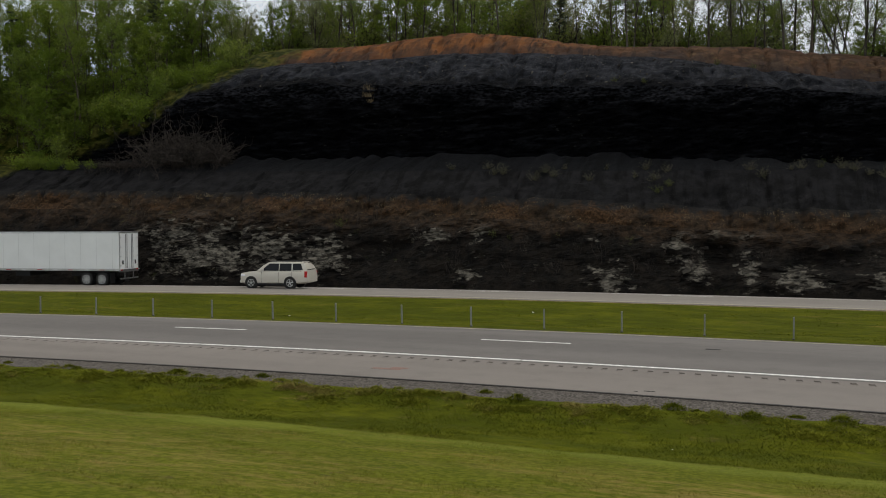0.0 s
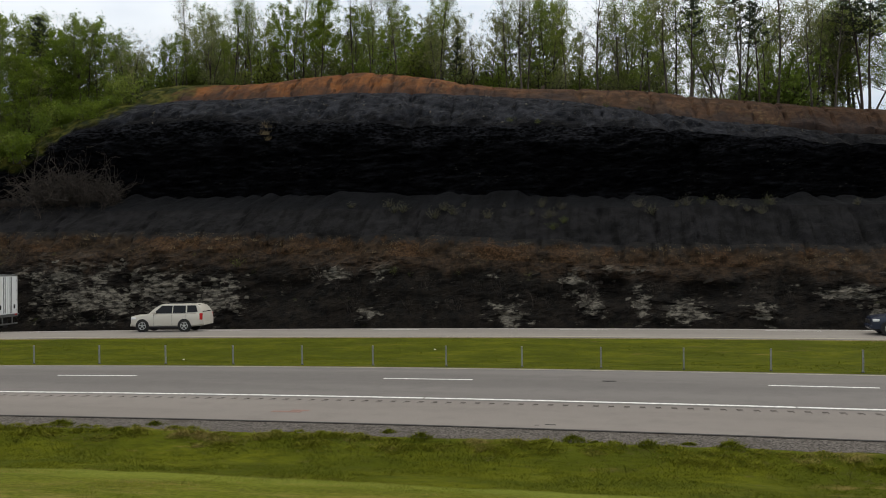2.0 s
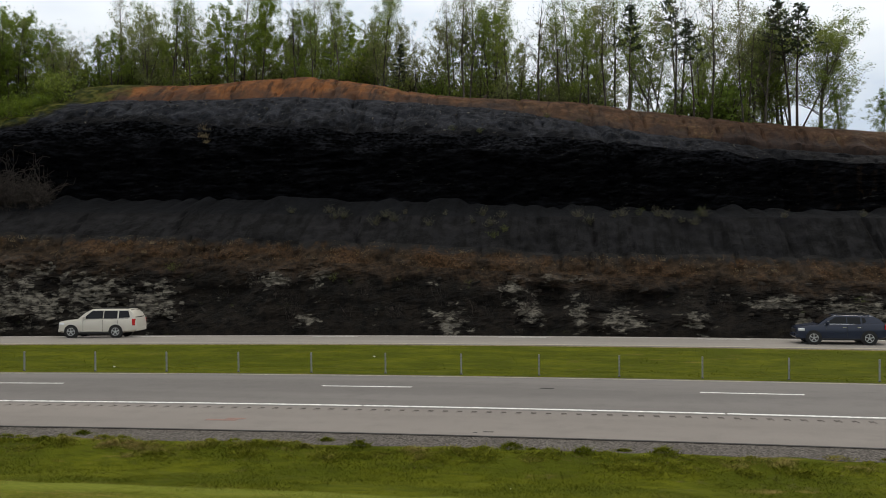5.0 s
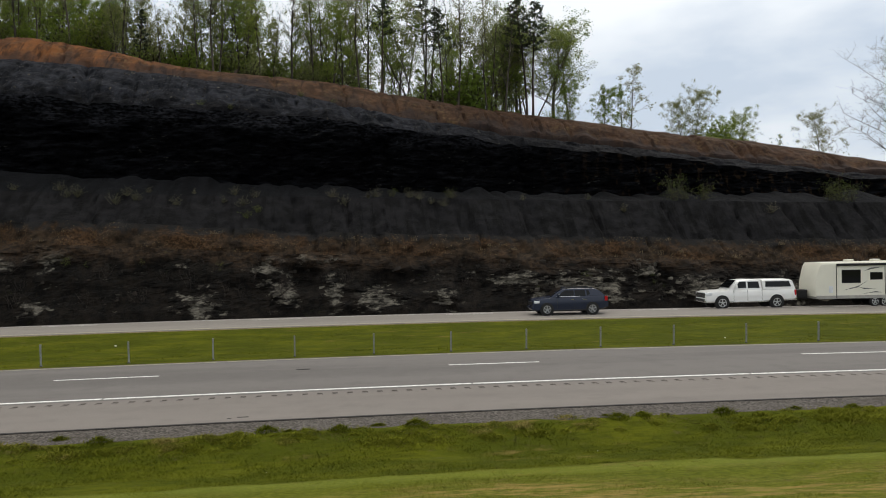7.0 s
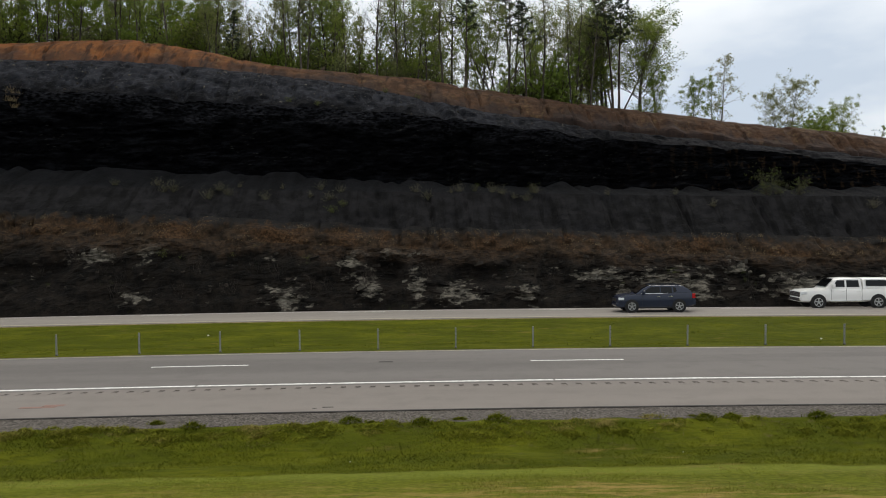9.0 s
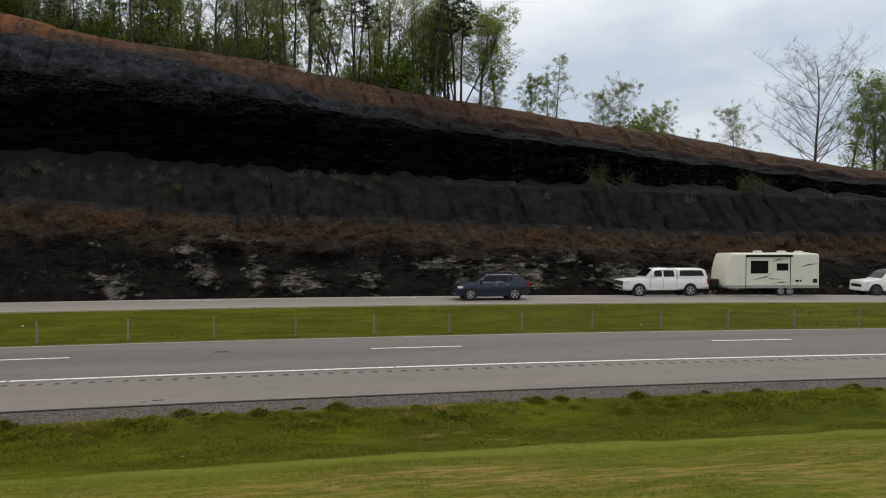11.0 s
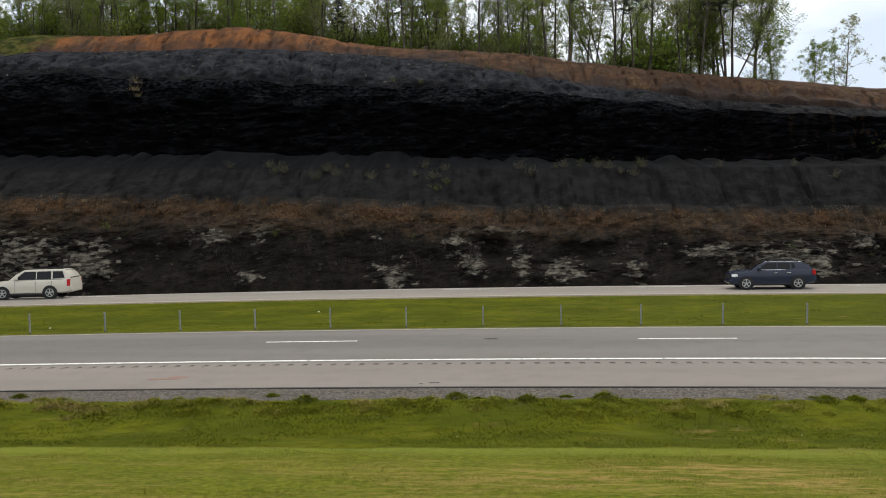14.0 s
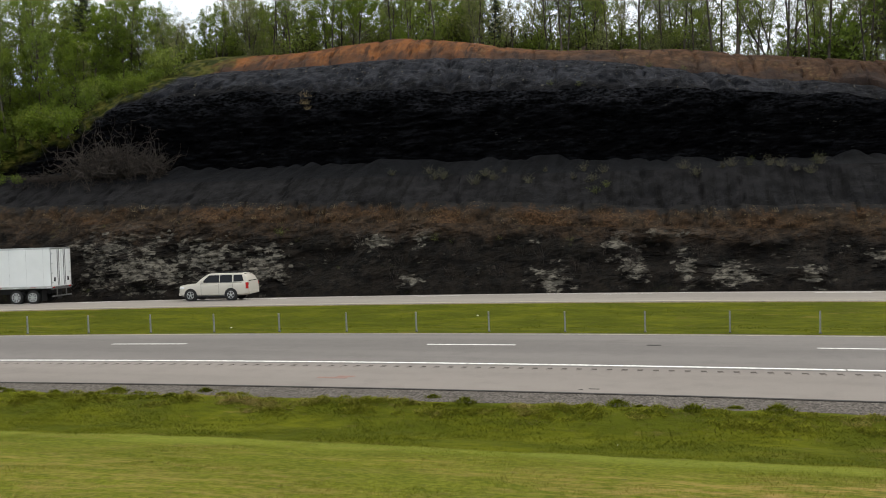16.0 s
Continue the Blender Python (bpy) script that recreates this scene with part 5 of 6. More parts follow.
    f = bm.faces.new([bm.verts.new(p) for p in quad])
    bmesh.ops.solidify(bm, geom=[f], thickness=0.01)
    part("rear_glass", bm, M_GLASS, car)
    bm = bmesh.new()
    box(bm, -0.01, 0.05, -h * 0.62, h * 0.62, 0.62, 0.84, 0.02)
    part("grille", bm, M_BLACK, car)
    bm = bmesh.new()
    box(bm, -0.035, 0.12, -h * 0.84, h * 0.84, 0.36, 0.56, 0.04)
    part("front_bumper", bm, paint, car)
    bm = bmesh.new()
    box(bm, L - 0.10, L + 0.03, -h * 0.84, h * 0.84, 0.42, 0.62, 0.04)
    part("rear_bumper", bm, paint, car)
    return car


def road_turn(x):
    return -math.atan(2 * BEND * x)


def park(thing, x, off, z):
    thing.matrix_basis = Matrix.Translation((x, off - float(bend(x)), z)) @ Matrix.Rotation(road_turn(x), 4, "Z")


blue = suv("dark blue mid-size suv with silver alloy wheels", 4.77, 1.84, 1.68,
           [(0.0, 0.38, 0.80, 0.62), (0.012, 0.30, 0.92, 0.82), (0.05, 0.24, 1.00, 0.94), (0.14, 0.22, 1.06, 0.99), (0.26, 0.22, 1.11, 1.0), (0.5, 0.22, 1.14, 1.0), (0.8, 0.24, 1.20, 1.0), (0.93, 0.30, 1.20, 0.97), (0.985, 0.38, 1.12, 0.90), (1.0, 0.45, 0.85, 0.84)],
           (0.24, 0.42, 0.56, 0.82, 0.965), (0.185, 0.785), 0.365, M_RIM, 0.22, True)
park(blue, 12.45, 48.6, float(far_z(48.6)) + 0.01)
white = suv("large white suv with dark wheels and tinted glass", 5.18, 2.04, 1.89,
            [(0.0, 0.42, 0.98, 0.84), (0.012, 0.36, 1.06, 0.92), (0.05, 0.32, 1.10, 0.97), (0.14, 0.30, 1.13, 1.0), (0.25, 0.30, 1.19, 1.0), (0.5, 0.30, 1.23, 1.0), (0.8, 0.30, 1.24, 1.0), (0.95, 0.36, 1.23, 0.98), (0.99, 0.42, 1.18, 0.93), (1.0, 0.48, 0.95, 0.90)],
            (0.25, 0.41, 0.53, 0.89, 0.985), (0.165, 0.74), 0.405, M_DARKSTEEL, 0.34, False)
park(white, 41.9, 51.6, float(far_z(51.6)) + 0.01)

tan_suv = suv("large beige suv with bright alloy wheels", 5.13, 2.0, 1.90,
              [(0.0, 0.42, 0.96, 0.80), (0.012, 0.36, 1.04, 0.90), (0.05, 0.32, 1.09, 0.96), (0.14, 0.30, 1.13, 1.0), (0.25, 0.30, 1.19, 1.0), (0.5, 0.30, 1.23, 1.0), (0.8, 0.30, 1.24, 1.0), (0.95, 0.36, 1.23, 0.98), (0.99, 0.42, 1.18, 0.93), (1.0, 0.48, 0.95, 0.90)],
              (0.25, 0.42, 0.55, 0.90, 0.99), (0.175, 0.745), 0.395, M_RIM, 0.36, False)
park(tan_suv, -33.6, 50.4, float(far_z(50.4)) + 0.01)


def pickup(label):
    """A crew-cab pickup that faces -x, with a canopy over its bed."""
    t = tagged(new("pickup_truck"), label, "pickup truck", "vehicles on the far carriageway")
    L, h = 6.05, 1.01
    rings = []
    for u, low, top, k in [(0.0, 0.48, 0.98, 0.86), (0.012, 0.42, 1.10, 0.94), (0.05, 0.40, 1.18, 0.98), (0.20, 0.40, 1.22, 1.0), (0.26, 0.40, 1.24, 1.0), (0.6, 0.42, 1.25, 1.0), (0.97, 0.52, 1.27, 1.0), (0.99, 0.56, 1.27, 0.97), (1.0, 0.60, 1.20, 0.95)]:
        x = u * L
        rings.append(both([(x, 0, low), (x, h * k * 0.85, low), (x, h * k * 0.98, low + 0.1), (x, h * k, (low + top) / 2), (x, h * k * 0.985, top - 0.12), (x, h * k * 0.92, top - 0.02), (x, 0, top + 0.02)]))
    part("body", loft(rings), M_PAINT_WHITE, t)
    rings = []
    for x, z, k in [(1.52, 1.25, 0.90), (1.86, 1.60, 0.86), (2.22, 1.86, 0.80), (2.9, 1.92, 0.79), (3.55, 1.90, 0.79), (3.72, 1.84, 0.80), (3.78, 1.25, 0.90)]:
        rings.append(both([(x, 0, 1.20), (x, h * 0.92, 1.20), (x, h * (0.92 * 0.5 + k * 0.5), (1.2 + z) / 2), (x, h * k, z - 0.05), (x, h * k * 0.86, z), (x, 0, z + 0.02)]))
    part("cab", loft(rings), M_PAINT_WHITE, t, "white crew cab")
    rings = []
    for x, z, k in [(3.83, 1.86, 0.82), (4.0, 1.90, 0.82), (5.6, 1.90, 0.82), (5.85, 1.82, 0.82), (6.02, 1.27, 0.92)]:
        rings.append(both([(x, 0, 1.25), (x, h * 0.94, 1.25), (x, h * k, z - 0.06), (x, h * k * 0.88, z), (x, 0, z + 0.02)]))
    part("canopy", loft(rings), M_PAINT_WHITE, t, "white bed canopy with dark side glass")
    bm = bmesh.new()
    f = bm.faces.new([bm.verts.new(p) for p in [(1.56, 0.82, 1.39), (1.56, -0.82, 1.39), (2.10, -0.70, 1.88), (2.10, 0.70, 1.88)]])
    bmesh.ops.solidify(bm, geom=[f], thickness=0.02)
    part("windscreen", bm, M_GLASS, t)
    for side in (1, -1):
        def wall(x, z):
            return (x, side * (h * (0.92 - 0.13 * (z - 1.2) / 0.7) + 0.008), z)
        for name, pts in (("front_window", [(1.95, 1.36), (2.72, 1.36), (2.72, 1.78), (2.28, 1.78)]), ("rear_window", [(2.84, 1.36), (3.62, 1.36), (3.56, 1.78), (2.84, 1.78)]), ("canopy_window", [(3.98, 1.42), (5.72, 1.42), (5.58, 1.78), (4.02, 1.78)])):
            part(name, prism([(x, y + side * (0.05 if name == "canopy_window" else 0), z) for x, y, z in (wall(*p) for p in pts)], 0.008, side), M_GLASS, t)
        bm = bmesh.new()
        box(bm, 1.88, 2.06, *sorted((side * 0.97, side * 1.20)), 1.33, 1.58, 0.03)
        part("mirror", bm, M_PAINT_WHITE, t)
        for x in (2.78, 3.74, 1.86):
            bm = bmesh.new()
            box(bm, x - 0.007, x + 0.007, *sorted((side * h * 0.95, side * (h + 0.001))), 0.55, 1.22)
            part("door_gap", bm, M_BLACK, t)
        for x in (2.5, 3.45):
            bm = bmesh.new()
            box(bm, x, x + 0.18, *sorted((side * h * 0.99, side * (h + 0.015))), 1.08, 1.12, 0.008)
            part("door_handle", bm, M_PAINT_WHITE, t)
        bm = bmesh.new()
        box(bm, 1.75, 3.75, *sorted((side * 0.92, side * 1.06)), 0.42, 0.50, 0.02)
        part("side_step", bm, M_CHROME, t)
        for x in (1.08, 4.72):
            arch = part("wheel_arch", lathe([(0.48, side * (h + 0.004)), (0.48, side * (h - 0.25))], 32), M_BLACK, t)
            arch.matrix_basis = Matrix.Translation((x, 0, 0.44))
            wheel(t, x, side * (h - 0.09), 0.41, 0.26, side, M_RIM)
        bm = bmesh.new()
        box(bm, 0.02, 0.42, *sorted((side * h * 0.66, side * h * 0.985)), 0.90, 1.08, 0.03)
        part("headlight", bm, M_LAMP, t)
        bm = bmesh.new()
        box(bm, 5.90, 6.04, *sorted((side * h * 0.80, side * h * 0.985)), 0.85, 1.20, 0.02)
        part("tail_light", bm, M_TAIL, t)
    for name, a, b, z0, z1, mat in (("grille", -0.02, 0.05, 0.72, 1.05, M_CHROME), ("front_bumper", -0.06, 0.14, 0.45, 0.68, M_CHROME), ("rear_bumper", 5.98, 6.14, 0.50, 0.70, M_CHROME)):
        bm = bmesh.new()
        box(bm, a, b, -h * 0.84, h * 0.84, z0, z1, 0.03)
        part(name, bm, mat, t)
    return t


def travel_trailer(label):
    """A caravan with its nose towards -x."""
    t = tagged(new("travel_trailer"), label, "travel trailer", "vehicles on the far carriageway")
    h = 1.22
    rings = []
    for x, z0, z1, k in [(0.0, 0.72, 1.75, 0.93), (0.25, 0.62, 2.72, 0.97), (0.42, 0.58, 2.95, 1.0), (6.6, 0.58, 2.98, 1.0), (6.75, 0.60, 2.93, 0.98)]:
        rings.append(both([(x, 0, z0), (x, h * k, z0), (x, h * k, (z0 + z1) / 2), (x, h * k, z1 - 0.12), (x, h * k * 0.94, z1 - 0.02), (x, 0, z1 + 0.03)]))
    part("body", loft(rings), M_CREAM, t, "cream fibreglass box body")
    bm = bmesh.new()
    box(bm, 0.05, 6.7, -h * 1.004, h * 1.004, 0.56, 0.78, 0.02)
    part("skirt", bm, M_PANEL_GREY, t, "grey lower skirt")
    for side in (1, -1):
        y = side * (h + 0.004)
        bm = bmesh.new()
        box(bm, 1.35, 4.75, *sorted((side * h, side * (h + 0.13))), 2.72, 2.88, 0.04)
        part("awning", bm, M_BLACK, t, "rolled dark awning")
        for x0, x1, z0, z1 in ((1.75, 2.95, 1.62, 2.42), (3.65, 4.42, 1.82, 2.24)):
            bm = bmesh.new()
            box(bm, x0 - 0.04, x1 + 0.04, *sorted((side * h, side * (h + 0.012))), z0 - 0.04, z1 + 0.04, 0.004)
            frame_part = part("window_frame", bm, M_BLACK, t)
            bm = bmesh.new()
            box(bm, x0, x1, *sorted((side * (h + 0.008), side * (h + 0.018))), z0, z1, 0.003)
            part("pane", bm, M_GLASS, frame_part)
        bm = bmesh.new()
        box(bm, 4.60, 4.64, *sorted((side * h, side * (h + 0.02))), 0.80, 2.72)
        part("slide_edge", bm, M_BLACK, t)
        bm = bmesh.new()
        box(bm, 1.34, 1.38, *sorted((side * h, side * (h + 0.02))), 0.62, 2.72)
        part("slide_edge", bm, M_BLACK, t)
        for pts in ([(1.75, 1.10), (2.9, 1.42), (3.5, 1.78), (2.8, 1.30)], [(2.8, 1.34), (3.2, 1.18), (4.1, 1.16), (3.1, 1.26)], [(3.2, 2.36), (3.7, 2.58), (4.5, 2.62), (3.9, 2.52)], [(3.1, 0.86), (4.0, 1.02), (4.4, 0.94), (3.9, 0.94)], [(5.3, 2.0), (6.0, 2.25), (6.7, 2.28), (6.0, 2.15)]):
            part("stripe", prism([(x, y, z) for x, z in pts], 0.004, side), M_DARKSTEEL, t, "dark swoosh stripe")
        for x0, x1, z0, z1, mat, name in ((0.85, 1.12, 0.95, 1.40, M_LAMP, "hatch"), (5.0, 5.25, 1.0, 1.14, M_BLACK, "vent"), (5.32, 5.45, 1.0, 1.14, M_BLACK, "vent"), (6.3, 6.62, 0.92, 1.22, M_BLACK, "vent")):
            bm = bmesh.new()
            box(bm, x0, x1, *sorted((side * h, side * (h + 0.015))), z0, z1, 0.006)
            part(name, bm, mat, t)
        for x in (3.95, 4.62):
            wheel(t, x, side * (h - 0.12), 0.34, 0.2, side, M_RIM)
    for x in (2.6, 4.4, 5.7):
        bm = bmesh.new()
        box(bm, x, x + 0.5, -0.25, 0.25, 2.98, 3.12, 0.05)
        part("roof_vent", bm, M_CREAM, t)
    bm = bmesh.new()
    box(bm, -1.15, 0.6, -0.06, 0.06, 0.46, 0.58, 0.01)
    part("drawbar", bm, M_BLACK, t)
    bm = bmesh.new()
    box(bm, -0.75, -0.15, -0.35, 0.35, 0.55, 1.15, 0.06)
    part("gas_cover", bm, M_BLACK, t, "black gas bottle cover")
    bm = bmesh.new()
    box(bm, 2.8, 6.8, -0.5, 0.5, 0.40, 0.60, 0.02)
    part("chassis", bm, M_BLACK, t)
    return t


M_PANEL_GREY = plain("grey_panel", (0.36, 0.35, 0.32), 0.5, 0.4)
crew = pickup("white crew-cab pickup with a bed canopy, towing a trailer")
park(crew, 24.6, 51.2, float(far_z(51.2)) + 0.01)
camper = travel_trailer("cream travel trailer with dark stripes behind a pickup")
camper.matrix_basis = crew.matrix_basis @ Matrix.Translation((7.25, 0, 0))


def semi_trailer(label):
    """A box trailer whose rear end is at x = 0 and whose nose is at x = -16.15."""
    t = tagged(new("semi_trailer"), label, "trailer", "vehicles on the far carriageway")
    L, h, z0, z1 = 16.15, 1.295, 1.18, 4.08
    bm = bmesh.new()
    box(bm, -L, 0, -h, h, z0, z1, 0.03)
    part("box_body", bm, M_PANEL, t, "smooth white panelled box")
    for side in (1, -1):
        bm = bmesh.new()
        box(bm, -L, 0, *sorted((side * h, side * (h + 0.02))), z0 - 0.04, z0 + 0.13, 0.008)
        part("bottom_rail", bm, M_RIM, t)
        bm = bmesh.new()
        box(bm, -L, 0, *sorted((side * h, side * (h + 0.015))), z1 - 0.10, z1 + 0.01, 0.005)
        part("top_rail", bm, M_RIM, t)
        for k in range(13):
            x = -L + 0.25 + k * 1.30
            bm = bmesh.new()
            box(bm, x, x + 0.42, *sorted((side * (h + 0.02), side * (h + 0.026))), z0 + 0.01, z0 + 0.055)
            part("reflector_strip", bm, M_TAIL if k % 2 else M_LAMP, t)
            if k:
                bm = bmesh.new()
                box(bm, x - 0.25, x - 0.238, *sorted((side * h, side * (h + 0.004))), z0 + 0.13, z1 - 0.1)
                part("panel_seam", bm, M_RIM, t)
        bm = bmesh.new()
        box(bm, -L + 0.03, -L + 0.10, *sorted((side * h, side * (h + 0.012))), z0, z1, 0.004)
        part("corner_post", bm, M_RIM, t)
        bm = bmesh.new()
        box(bm, 0.0, 0.035, *sorted((side * 0.02, side * (h - 0.06))), z0 + 0.1, z1 - 0.12, 0.008)
        door = part("rear_door", bm, M_PANEL, t, "white rear door")
        for z in (1.5, 2.2, 2.9, 3.6):
            bm = bmesh.new()
            box(bm, 0.03, 0.06, *sorted((side * (h - 0.22), side * (h - 0.03))), z, z + 0.07, 0.006)
            part("hinge", bm, M_RIM, door)
        for y in (0.30, 0.48):
            bm = bmesh.new()
            disc(bm, 0.017, z1 - z0 - 0.3, Matrix.Translation((0.06, side * y, (z0 + z1) / 2)), 8)
            part("lock_rod", bm, M_DARKSTEEL, door)
        bm = bmesh.new()
        box(bm, 0.036, 0.04, *sorted((side * 0.75, side * 0.95)), 1.62, 1.92)
        part("placard", bm, M_BLACK, door)
        bm = bmesh.new()
        box(bm, 0.0, 0.03, *sorted((side * (h - 0.07), side * h)), z0 - 0.05, z1)
        part("door_frame", bm, M_RIM, t)
        bm = bmesh.new()
        box(bm, -0.02, 0.05, *sorted((side * 0.55, side * 0.63)), 0.55, z0 - 0.02, 0.008)
        part("guard_leg", bm, M_DARKSTEEL, t)
        for y in (0.95, 1.12):
            bm = bmesh.new()
            disc(bm, 0.055, 0.03, Matrix.Translation((0.03, side * y, z0 + 0.02)) @ Matrix.Rotation(radians(90), 4, "Y"), 14)
            part("tail_light", bm, M_TAIL, t)
        bm = bmesh.new()
        box(bm, -0.75, -0.73, *sorted((side * 0.65, side * 1.27)), 0.22, 1.0)
        part("mud_flap", bm, M_BLACK, t)
        bm = bmesh.new()
        box(bm, -L + 3.6, -L + 3.75, *sorted((side * 0.75, side * 0.9)), 0.25, z0 - 0.02, 0.01)
        part("landing_leg", bm, M_DARKSTEEL, t)
        for x in (-1.45, -2.72):
            wheel(t, x, side * (h - 0.17), 0.51, 0.30, side, M_RIM, 8)
            wheel(t, x, side * (h - 0.52), 0.51, 0.28, side, M_RIM, 2)
    bm = bmesh.new()
    box(bm, -4.4, -0.4, -0.55, 0.55, 0.72, z0 - 0.005, 0.02)
    part("bogie", bm, M_BLACK, t, "black wheel carriage")
    for x in (-1.45, -2.72):
        bm = bmesh.new()
        disc(bm, 0.07, 2.3, Matrix.Translation((x, 0, 0.51)) @ Matrix.Rotation(radians(90), 4, "X"), 12)
        part("axle", bm, M_BLACK, t)
    bm = bmesh.new()
    box(bm, -0.02, 0.08, -1.2, 1.2, 0.50, 0.60, 0.01)
    part("underride_bar", bm, M_DARKSTEEL, t)
    bm = bmesh.new()
    box(bm, 0.0, 0.03, -h, h, z1 - 0.12, z1 + 0.01, 0.005)
    part("door_header", bm, M_RIM, t)
    bm = bmesh.new()
    box(bm, -0.02, 0.04, -h, h, z0 - 0.14, z0 + 0.06, 0.01)
    part("rear_sill", bm, M_DARKSTEEL, t)
    bm = bmesh.new()
    box(bm, -8.9, -7.7, -0.9, 0.9, 0.72, z0 - 0.01, 0.02)
    part("tyre_carrier", bm, M_BLACK, t)
    return t


def tractor(label):
    """A sleeper-cab tractor facing -x, its bumper at x = 0."""
    t = tagged(new("truck_tractor"), label, "truck", "vehicles on the far carriageway")
    w = 1.22
    rings = []
    for x, low, top, k in [(0.0, 0.35, 1.0, 0.80), (0.08, 0.30, 1.35, 0.90), (0.6, 0.45, 1.62, 0.95), (1.55, 0.55, 1.80, 0.97), (1.75, 0.55, 1.95, 0.98)]:
        rings.append(both([(x, 0, low), (x, w * k * 0.9, low), (x, w * k, low + 0.15), (x, w * k, top - 0.25), (x, w * k * 0.8, top - 0.03), (x, 0, top)]))
    part("hood", loft(rings), M_PAINT_WHITE, t)
    rings = []
    for x, top, k in [(1.70, 2.0, 0.96), (2.05, 2.75, 0.94), (2.5, 3.1, 0.95), (3.4, 3.75, 0.98), (4.1, 4.0, 0.98), (4.55, 4.02, 0.98)]:
        rings.append(both([(x, 0, 0.75), (x, w * k, 0.75), (x, w * k, 1.9), (x, w * k, top - 0.3), (x, w * k * 0.86, top - 0.05), (x, 0, top)]))
    part("cab", loft(rings), M_PAINT_WHITE, t, "white sleeper cab with a high roof")
    bm = bmesh.new()
    f = bm.faces.new([bm.verts.new(p) for p in [(1.735, 1.0, 2.05), (1.735, -1.0, 2.05), (2.04, -0.95, 2.68), (2.04, 0.95, 2.68)]])
    bmesh.ops.solidify(bm, geom=[f], thickness=0.02)
    part("windscreen", bm, M_GLASS, t)
    for side in (1, -1):
        y = side * (w * 0.98 + 0.005)
        part("door_window", prism([(1.95, y, 2.0), (2.75, y, 1.92), (2.75, y, 2.55), (2.15, y, 2.55)], 0.008, side), M_GLASS, t)
        part("sleeper_window", prism([(3.45, y, 2.85), (4.05, y, 2.85), (4.0, y, 3.25), (3.55, y, 3.2)], 0.008, side), M_GLASS, t)
        bm = bmesh.new()
        box(bm, 2.9, 4.9, *sorted((side * 0.75, side * 1.2)), 0.35, 0.95, 0.05)
        part("side_fairing", bm, M_PAINT_WHITE, t)
        bm = bmesh.new()
        box(bm, 1.8, 1.95, *sorted((side * 1.3, side * 1.5)), 1.95, 2.5, 0.03)
        part("mirror", bm, M_BLACK, t)
        bm = bmesh.new()
        box(bm, 4.55, 5.1, *sorted((side * 1.1, side * 1.18)), 1.1, 3.85, 0.02)
        part("cab_extender", bm, M_PAINT_WHITE, t)
        part("headlight", prism([(0.05, side * 0.98, 0.95), (0.55, side * 1.13, 1.0), (0.5, side * 1.13, 1.22), (0.07, side * 0.98, 1.15)], 0.03, side), M_LAMP, t)
        arch = part("wheel_arch", lathe([(0.60, side * 1.20), (0.60, side * 0.9)], 32), M_BLACK, t)
        arch.matrix_basis = Matrix.Translation((1.15, 0, 0.55))
        wheel(t, 1.15, side * 1.06, 0.51, 0.29, side, M_RIM, 8)
        for x in (5.9, 7.2):
            wheel(t, x, side * 1.05, 0.51, 0.30, side, M_RIM, 8)
    bm = bmesh.new()
    box(bm, 1.6, 7.8, -0.45, 0.45, 0.6, 0.98, 0.02)
    part("chassis", bm, M_BLACK, t)
    bm = bmesh.new()
    box(bm, 5.9, 7.2, -0.5, 0.5, 0.98, 1.16, 0.03)
    part("fifth_wheel", bm, M_BLACK, t)
    bm = bmesh.new()
    box(bm, -0.03, 0.05, -0.55, 0.55, 0.75, 1.3, 0.03)
    part("grille", bm, M_CHROME, t)
    return t


trailer = semi_trailer("long white box trailer with closed rear doors")
park(trailer, -43.9, 51.9, float(far_z(51.9)) + 0.03)
truck = tractor("white sleeper-cab tractor coupled to a box trailer")
truck.matrix_basis = trailer.matrix_basis @ Matrix.Translation((-21.3, 0, 0))

# ---------------------------------------------------------------- pieces of the cut
def stone_mesh(seed, material):
    """A flat, irregular slab with broken corners."""
    g = np.random.default_rng(seed)
    bm = bmesh.new()
    n = 7
    a = np.sort(g.uniform(0, 2 * math.pi, n))
    rad = g.uniform(0.6, 1.0, n)
    low = [bm.verts.new((math.cos(t) * r, math.sin(t) * r * 0.7, -0.5 + g.uniform(-0.1, 0.1))) for t, r in zip(a, rad)]
    top = [bm.verts.new((math.cos(t) * r * 0.93, math.sin(t) * r * 0.64, 0.5 + g.uniform(-0.15, 0.15))) for t, r in zip(a, rad)]
    bm.faces.new(low[::-1])
    bm.faces.new(top)
    for i in range(n):
        j = (i + 1) % n
        bm.faces.new((low[i], low[j], top[j], top[i]))
    me = bpy.data.meshes.new("rock_slab")
    bm.to_mesh(me)
    bm.free()
    me.materials.append(material)
    return me


def make_slab_rock():
    n = Net("pale_limestone", 0.9, 0.2)
    c = n.mix(n.each(), (0.030, 0.027, 0.022), (0.16, 0.147, 0.122))
    c = n.mix(n.step(n.noise(0.2, (0.6, 0.6, 2)), 0.45, 0.68), c, (0.045, 0.041, 0.035))
    return n.done(c, n.noise(0.08, (0.5, 0.5, 2), 6, 0.7), 0.05, 1.0)


def make_dark_rock():
    n = Net("dark_shale_block", 0.9, 0.15)
    c = n.mix(n.each(), (0.010, 0.009, 0.008), (0.045, 0.038, 0.032))
    return n.done(c, n.noise(0.08, (0.5, 0.5, 2), 6, 0.7), 0.05, 1.0)


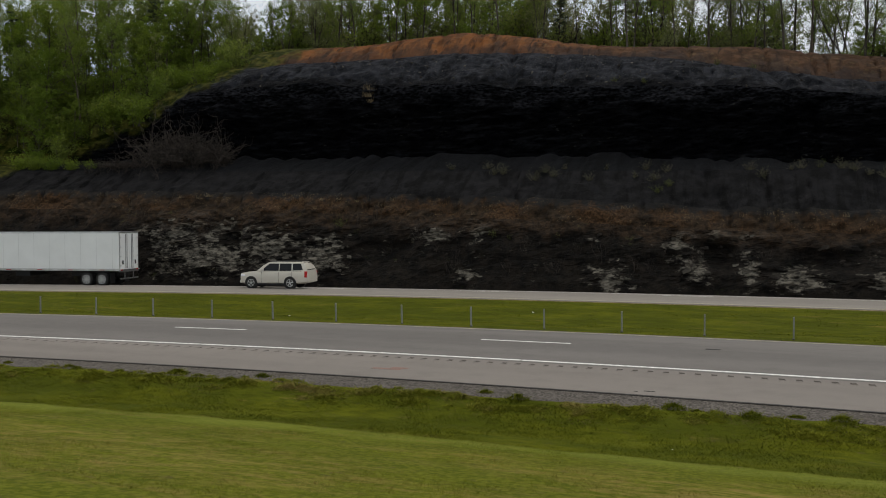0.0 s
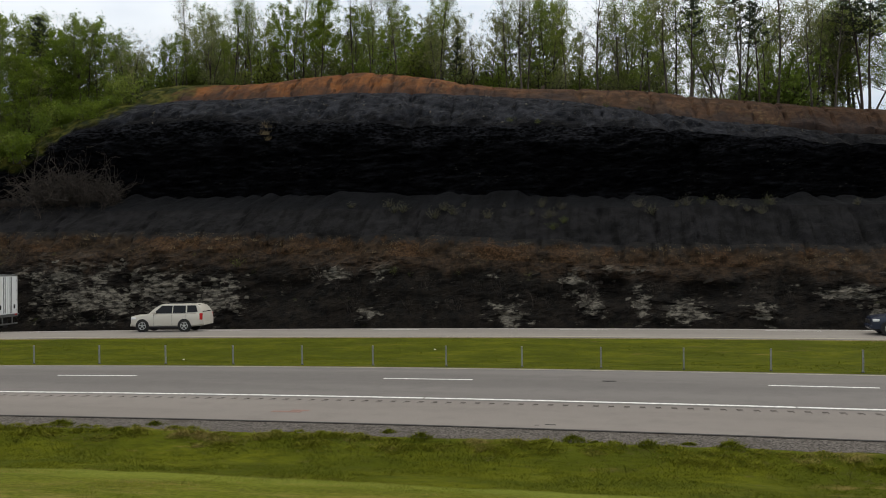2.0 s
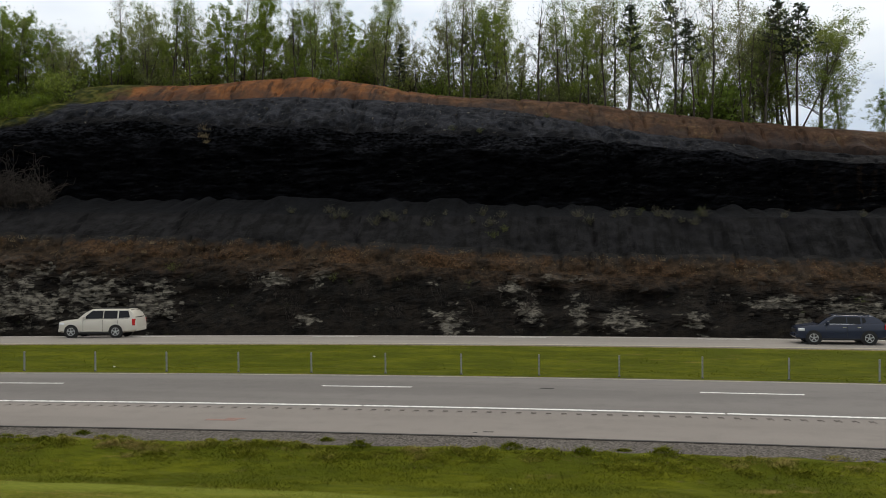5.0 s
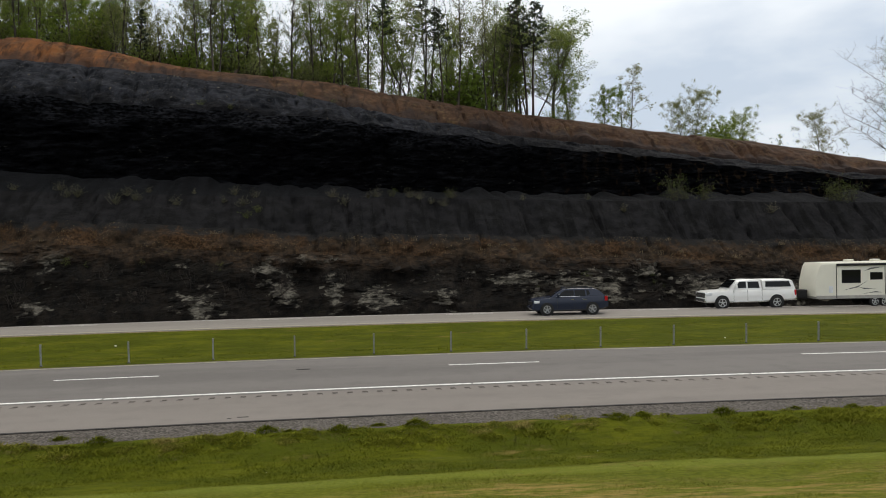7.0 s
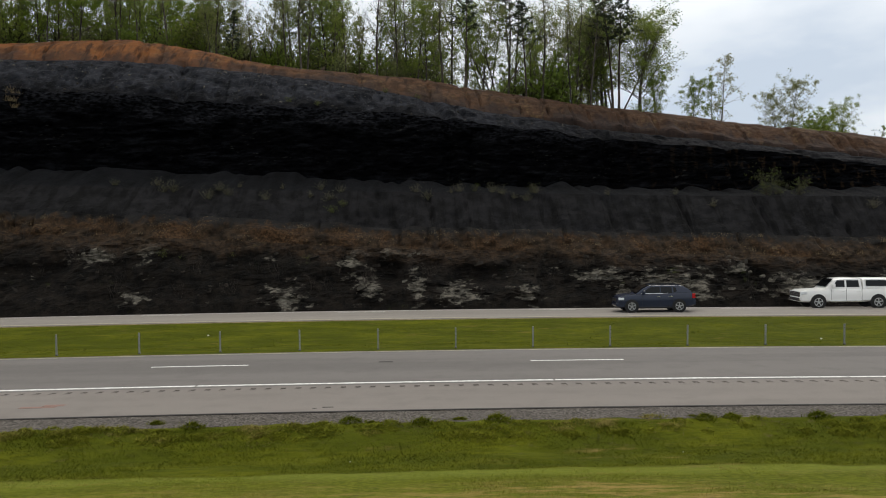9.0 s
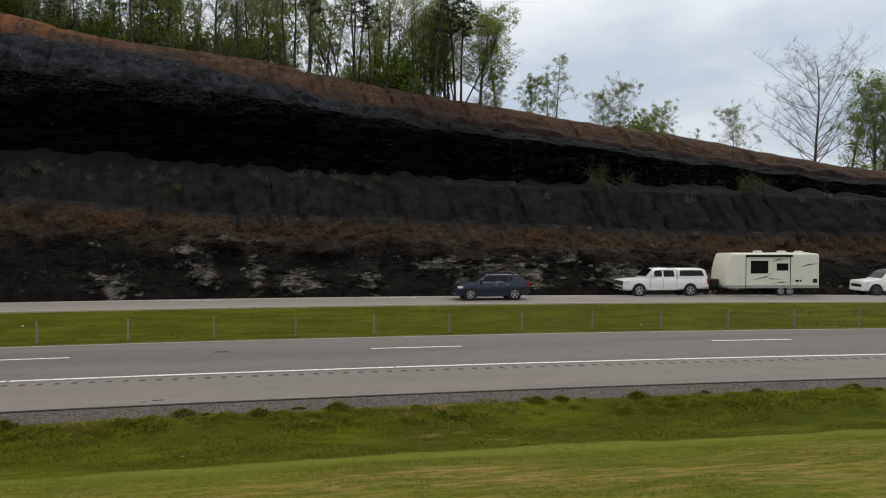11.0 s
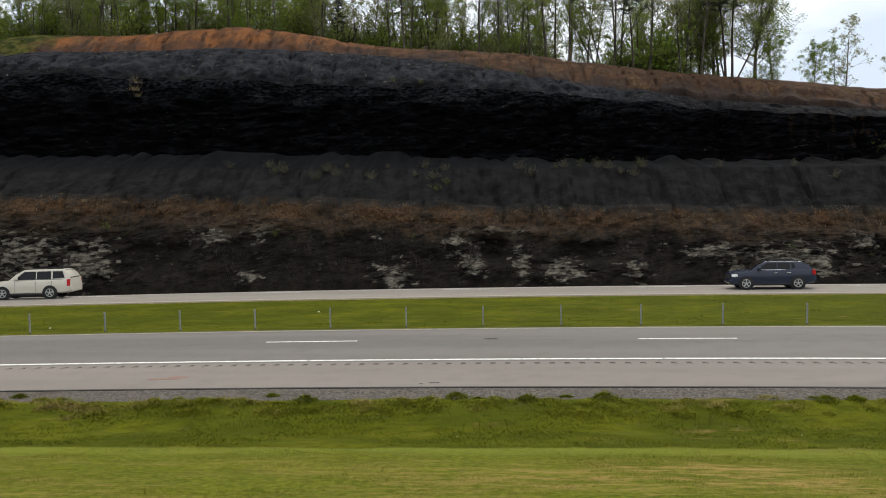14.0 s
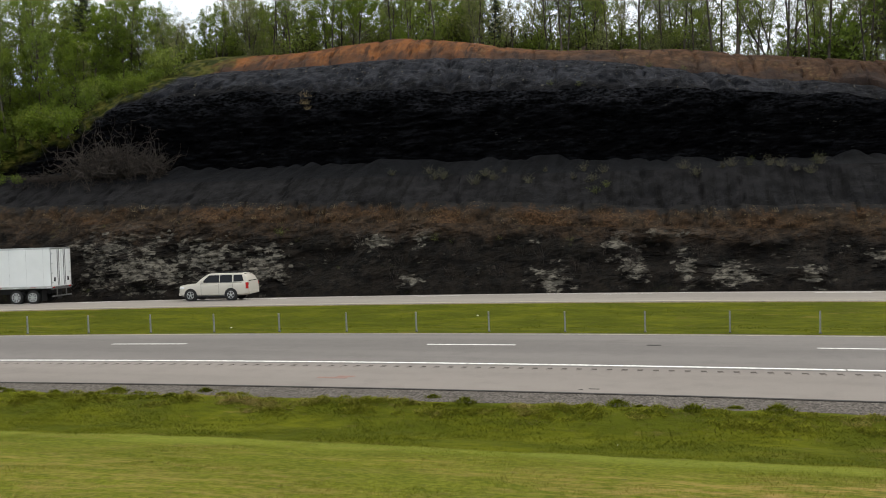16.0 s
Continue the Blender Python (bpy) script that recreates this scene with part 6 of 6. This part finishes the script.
def rock_slabs():
    g = np.random.default_rng(90)
    pale_mat, dark_mat = make_slab_rock(), make_dark_rock()
    pale_meshes = [stone_mesh(900 + k, pale_mat) for k in range(8)]
    dark_meshes = [stone_mesh(920 + k, dark_mat) for k in range(6)]
    rows = 60
    xs = np.arange(-56, 56, 0.25)
    X, Y, Z, V = cut_surface(1, rows, xs)
    pale = pale_at(X, Z) + 0.35 * fbm(X / 0.8, 0, Z / 0.35, 3, 77)
    face = bands["rock_face"]
    light = np.argwhere((pale > 0.40) & (pale_at(X, Z) > 0.2) & (V < 0.97))
    dark = np.argwhere((pale < 0.1) & (V < 0.9))
    for spots, count, meshes in ((light, 290, pale_meshes), (dark, 200, dark_meshes)):
        for i, j in spots[g.choice(len(spots), count, replace=False)]:
            ob = new("rock_slab", meshes[int(g.integers(len(meshes)))])
            ob.parent = face
            s = g.uniform(0.12, 0.42)
            ob.matrix_basis = Matrix.Translation((X[i, j], Y[i, j] + 0.08, Z[i, j])) @ Euler((g.normal(0, 0.25), g.normal(0, 0.25), g.uniform(-0.8, 0.8))).to_matrix().to_4x4() @ Matrix.Diagonal((s * 1.3, s * 0.8, s * g.uniform(0.3, 0.65), 1))
    # stones strewn over the upper slope
    X, Y, Z, V = cut_surface(6, 30, np.arange(-48, 20, 0.3))
    slope = bands["upper_slope"]
    spots = np.argwhere(V < 0.95)
    for i, j in spots[g.choice(len(spots), 150, replace=False)]:
        ob = new("stone", pale_meshes[int(g.integers(8))] if g.uniform() < 0.4 else dark_meshes[int(g.integers(6))])
        ob.parent = slope
        s = g.uniform(0.06, 0.2)
        ob.matrix_basis = Matrix.Translation((X[i, j], Y[i, j], Z[i, j] + 0.02)) @ Euler((g.uniform(0, 3), g.uniform(0, 3), 0)).to_matrix().to_4x4() @ Matrix.Diagonal((s, s, s * 0.6, 1))


rock_slabs()


def litter():
    bm = bmesh.new()
    for k in range(5):
        a = k * 1.26
        bmesh.ops.create_cone(bm, cap_ends=True, segments=5, radius1=0.05, radius2=0.03, depth=0.05, matrix=Matrix.Translation((0.05 * math.cos(a), 0.04 * math.sin(a), 0.02)) @ Matrix.Rotation(a, 4, "X"))
    me = bpy.data.meshes.new("litter")
    bm.to_mesh(me)
    bm.free()
    me.materials.append(M_PAINT_WHITE)
    bit = tagged(new("litter", me), "small scrap of white litter lying in the grass", "litter", "litter")
    for k, (x, off) in enumerate([(-10.4, 40.5), (18.6, 36.0), (-21.3, 35.0), (5.2, 15.1), (-1.2, 14.6)]):
        put(bit, at(x, off, float(ground_height(off)) + 0.05, k, 0.6 if off > 20 else 0.12))
    stump = bmesh.new()
    for k in range(9):
        a = k * 0.7
        bmesh.ops.create_cone(stump, cap_ends=True, segments=5, radius1=0.10, radius2=0.02, depth=0.7, matrix=Matrix.Translation((0.12 * math.cos(a), 0.12 * math.sin(a), 0.25)) @ Euler((0.5 * math.sin(a), 0.5 * math.cos(a), a)).to_matrix().to_4x4())
    me = bpy.data.meshes.new("tree_stump")
    stump.to_mesh(me)
    stump.free()
    me.materials.append(M_PINE_BARK)
    ob = tagged(new("tree_stump", me), "dark splintered root stump on the edge of the clay cap", "stump")
    z = slope_height(-8.7, 78.2)
    ob.matrix_basis = at(-8.7, 78.2, z + 0.25, 0.3, 1.0)


litter()
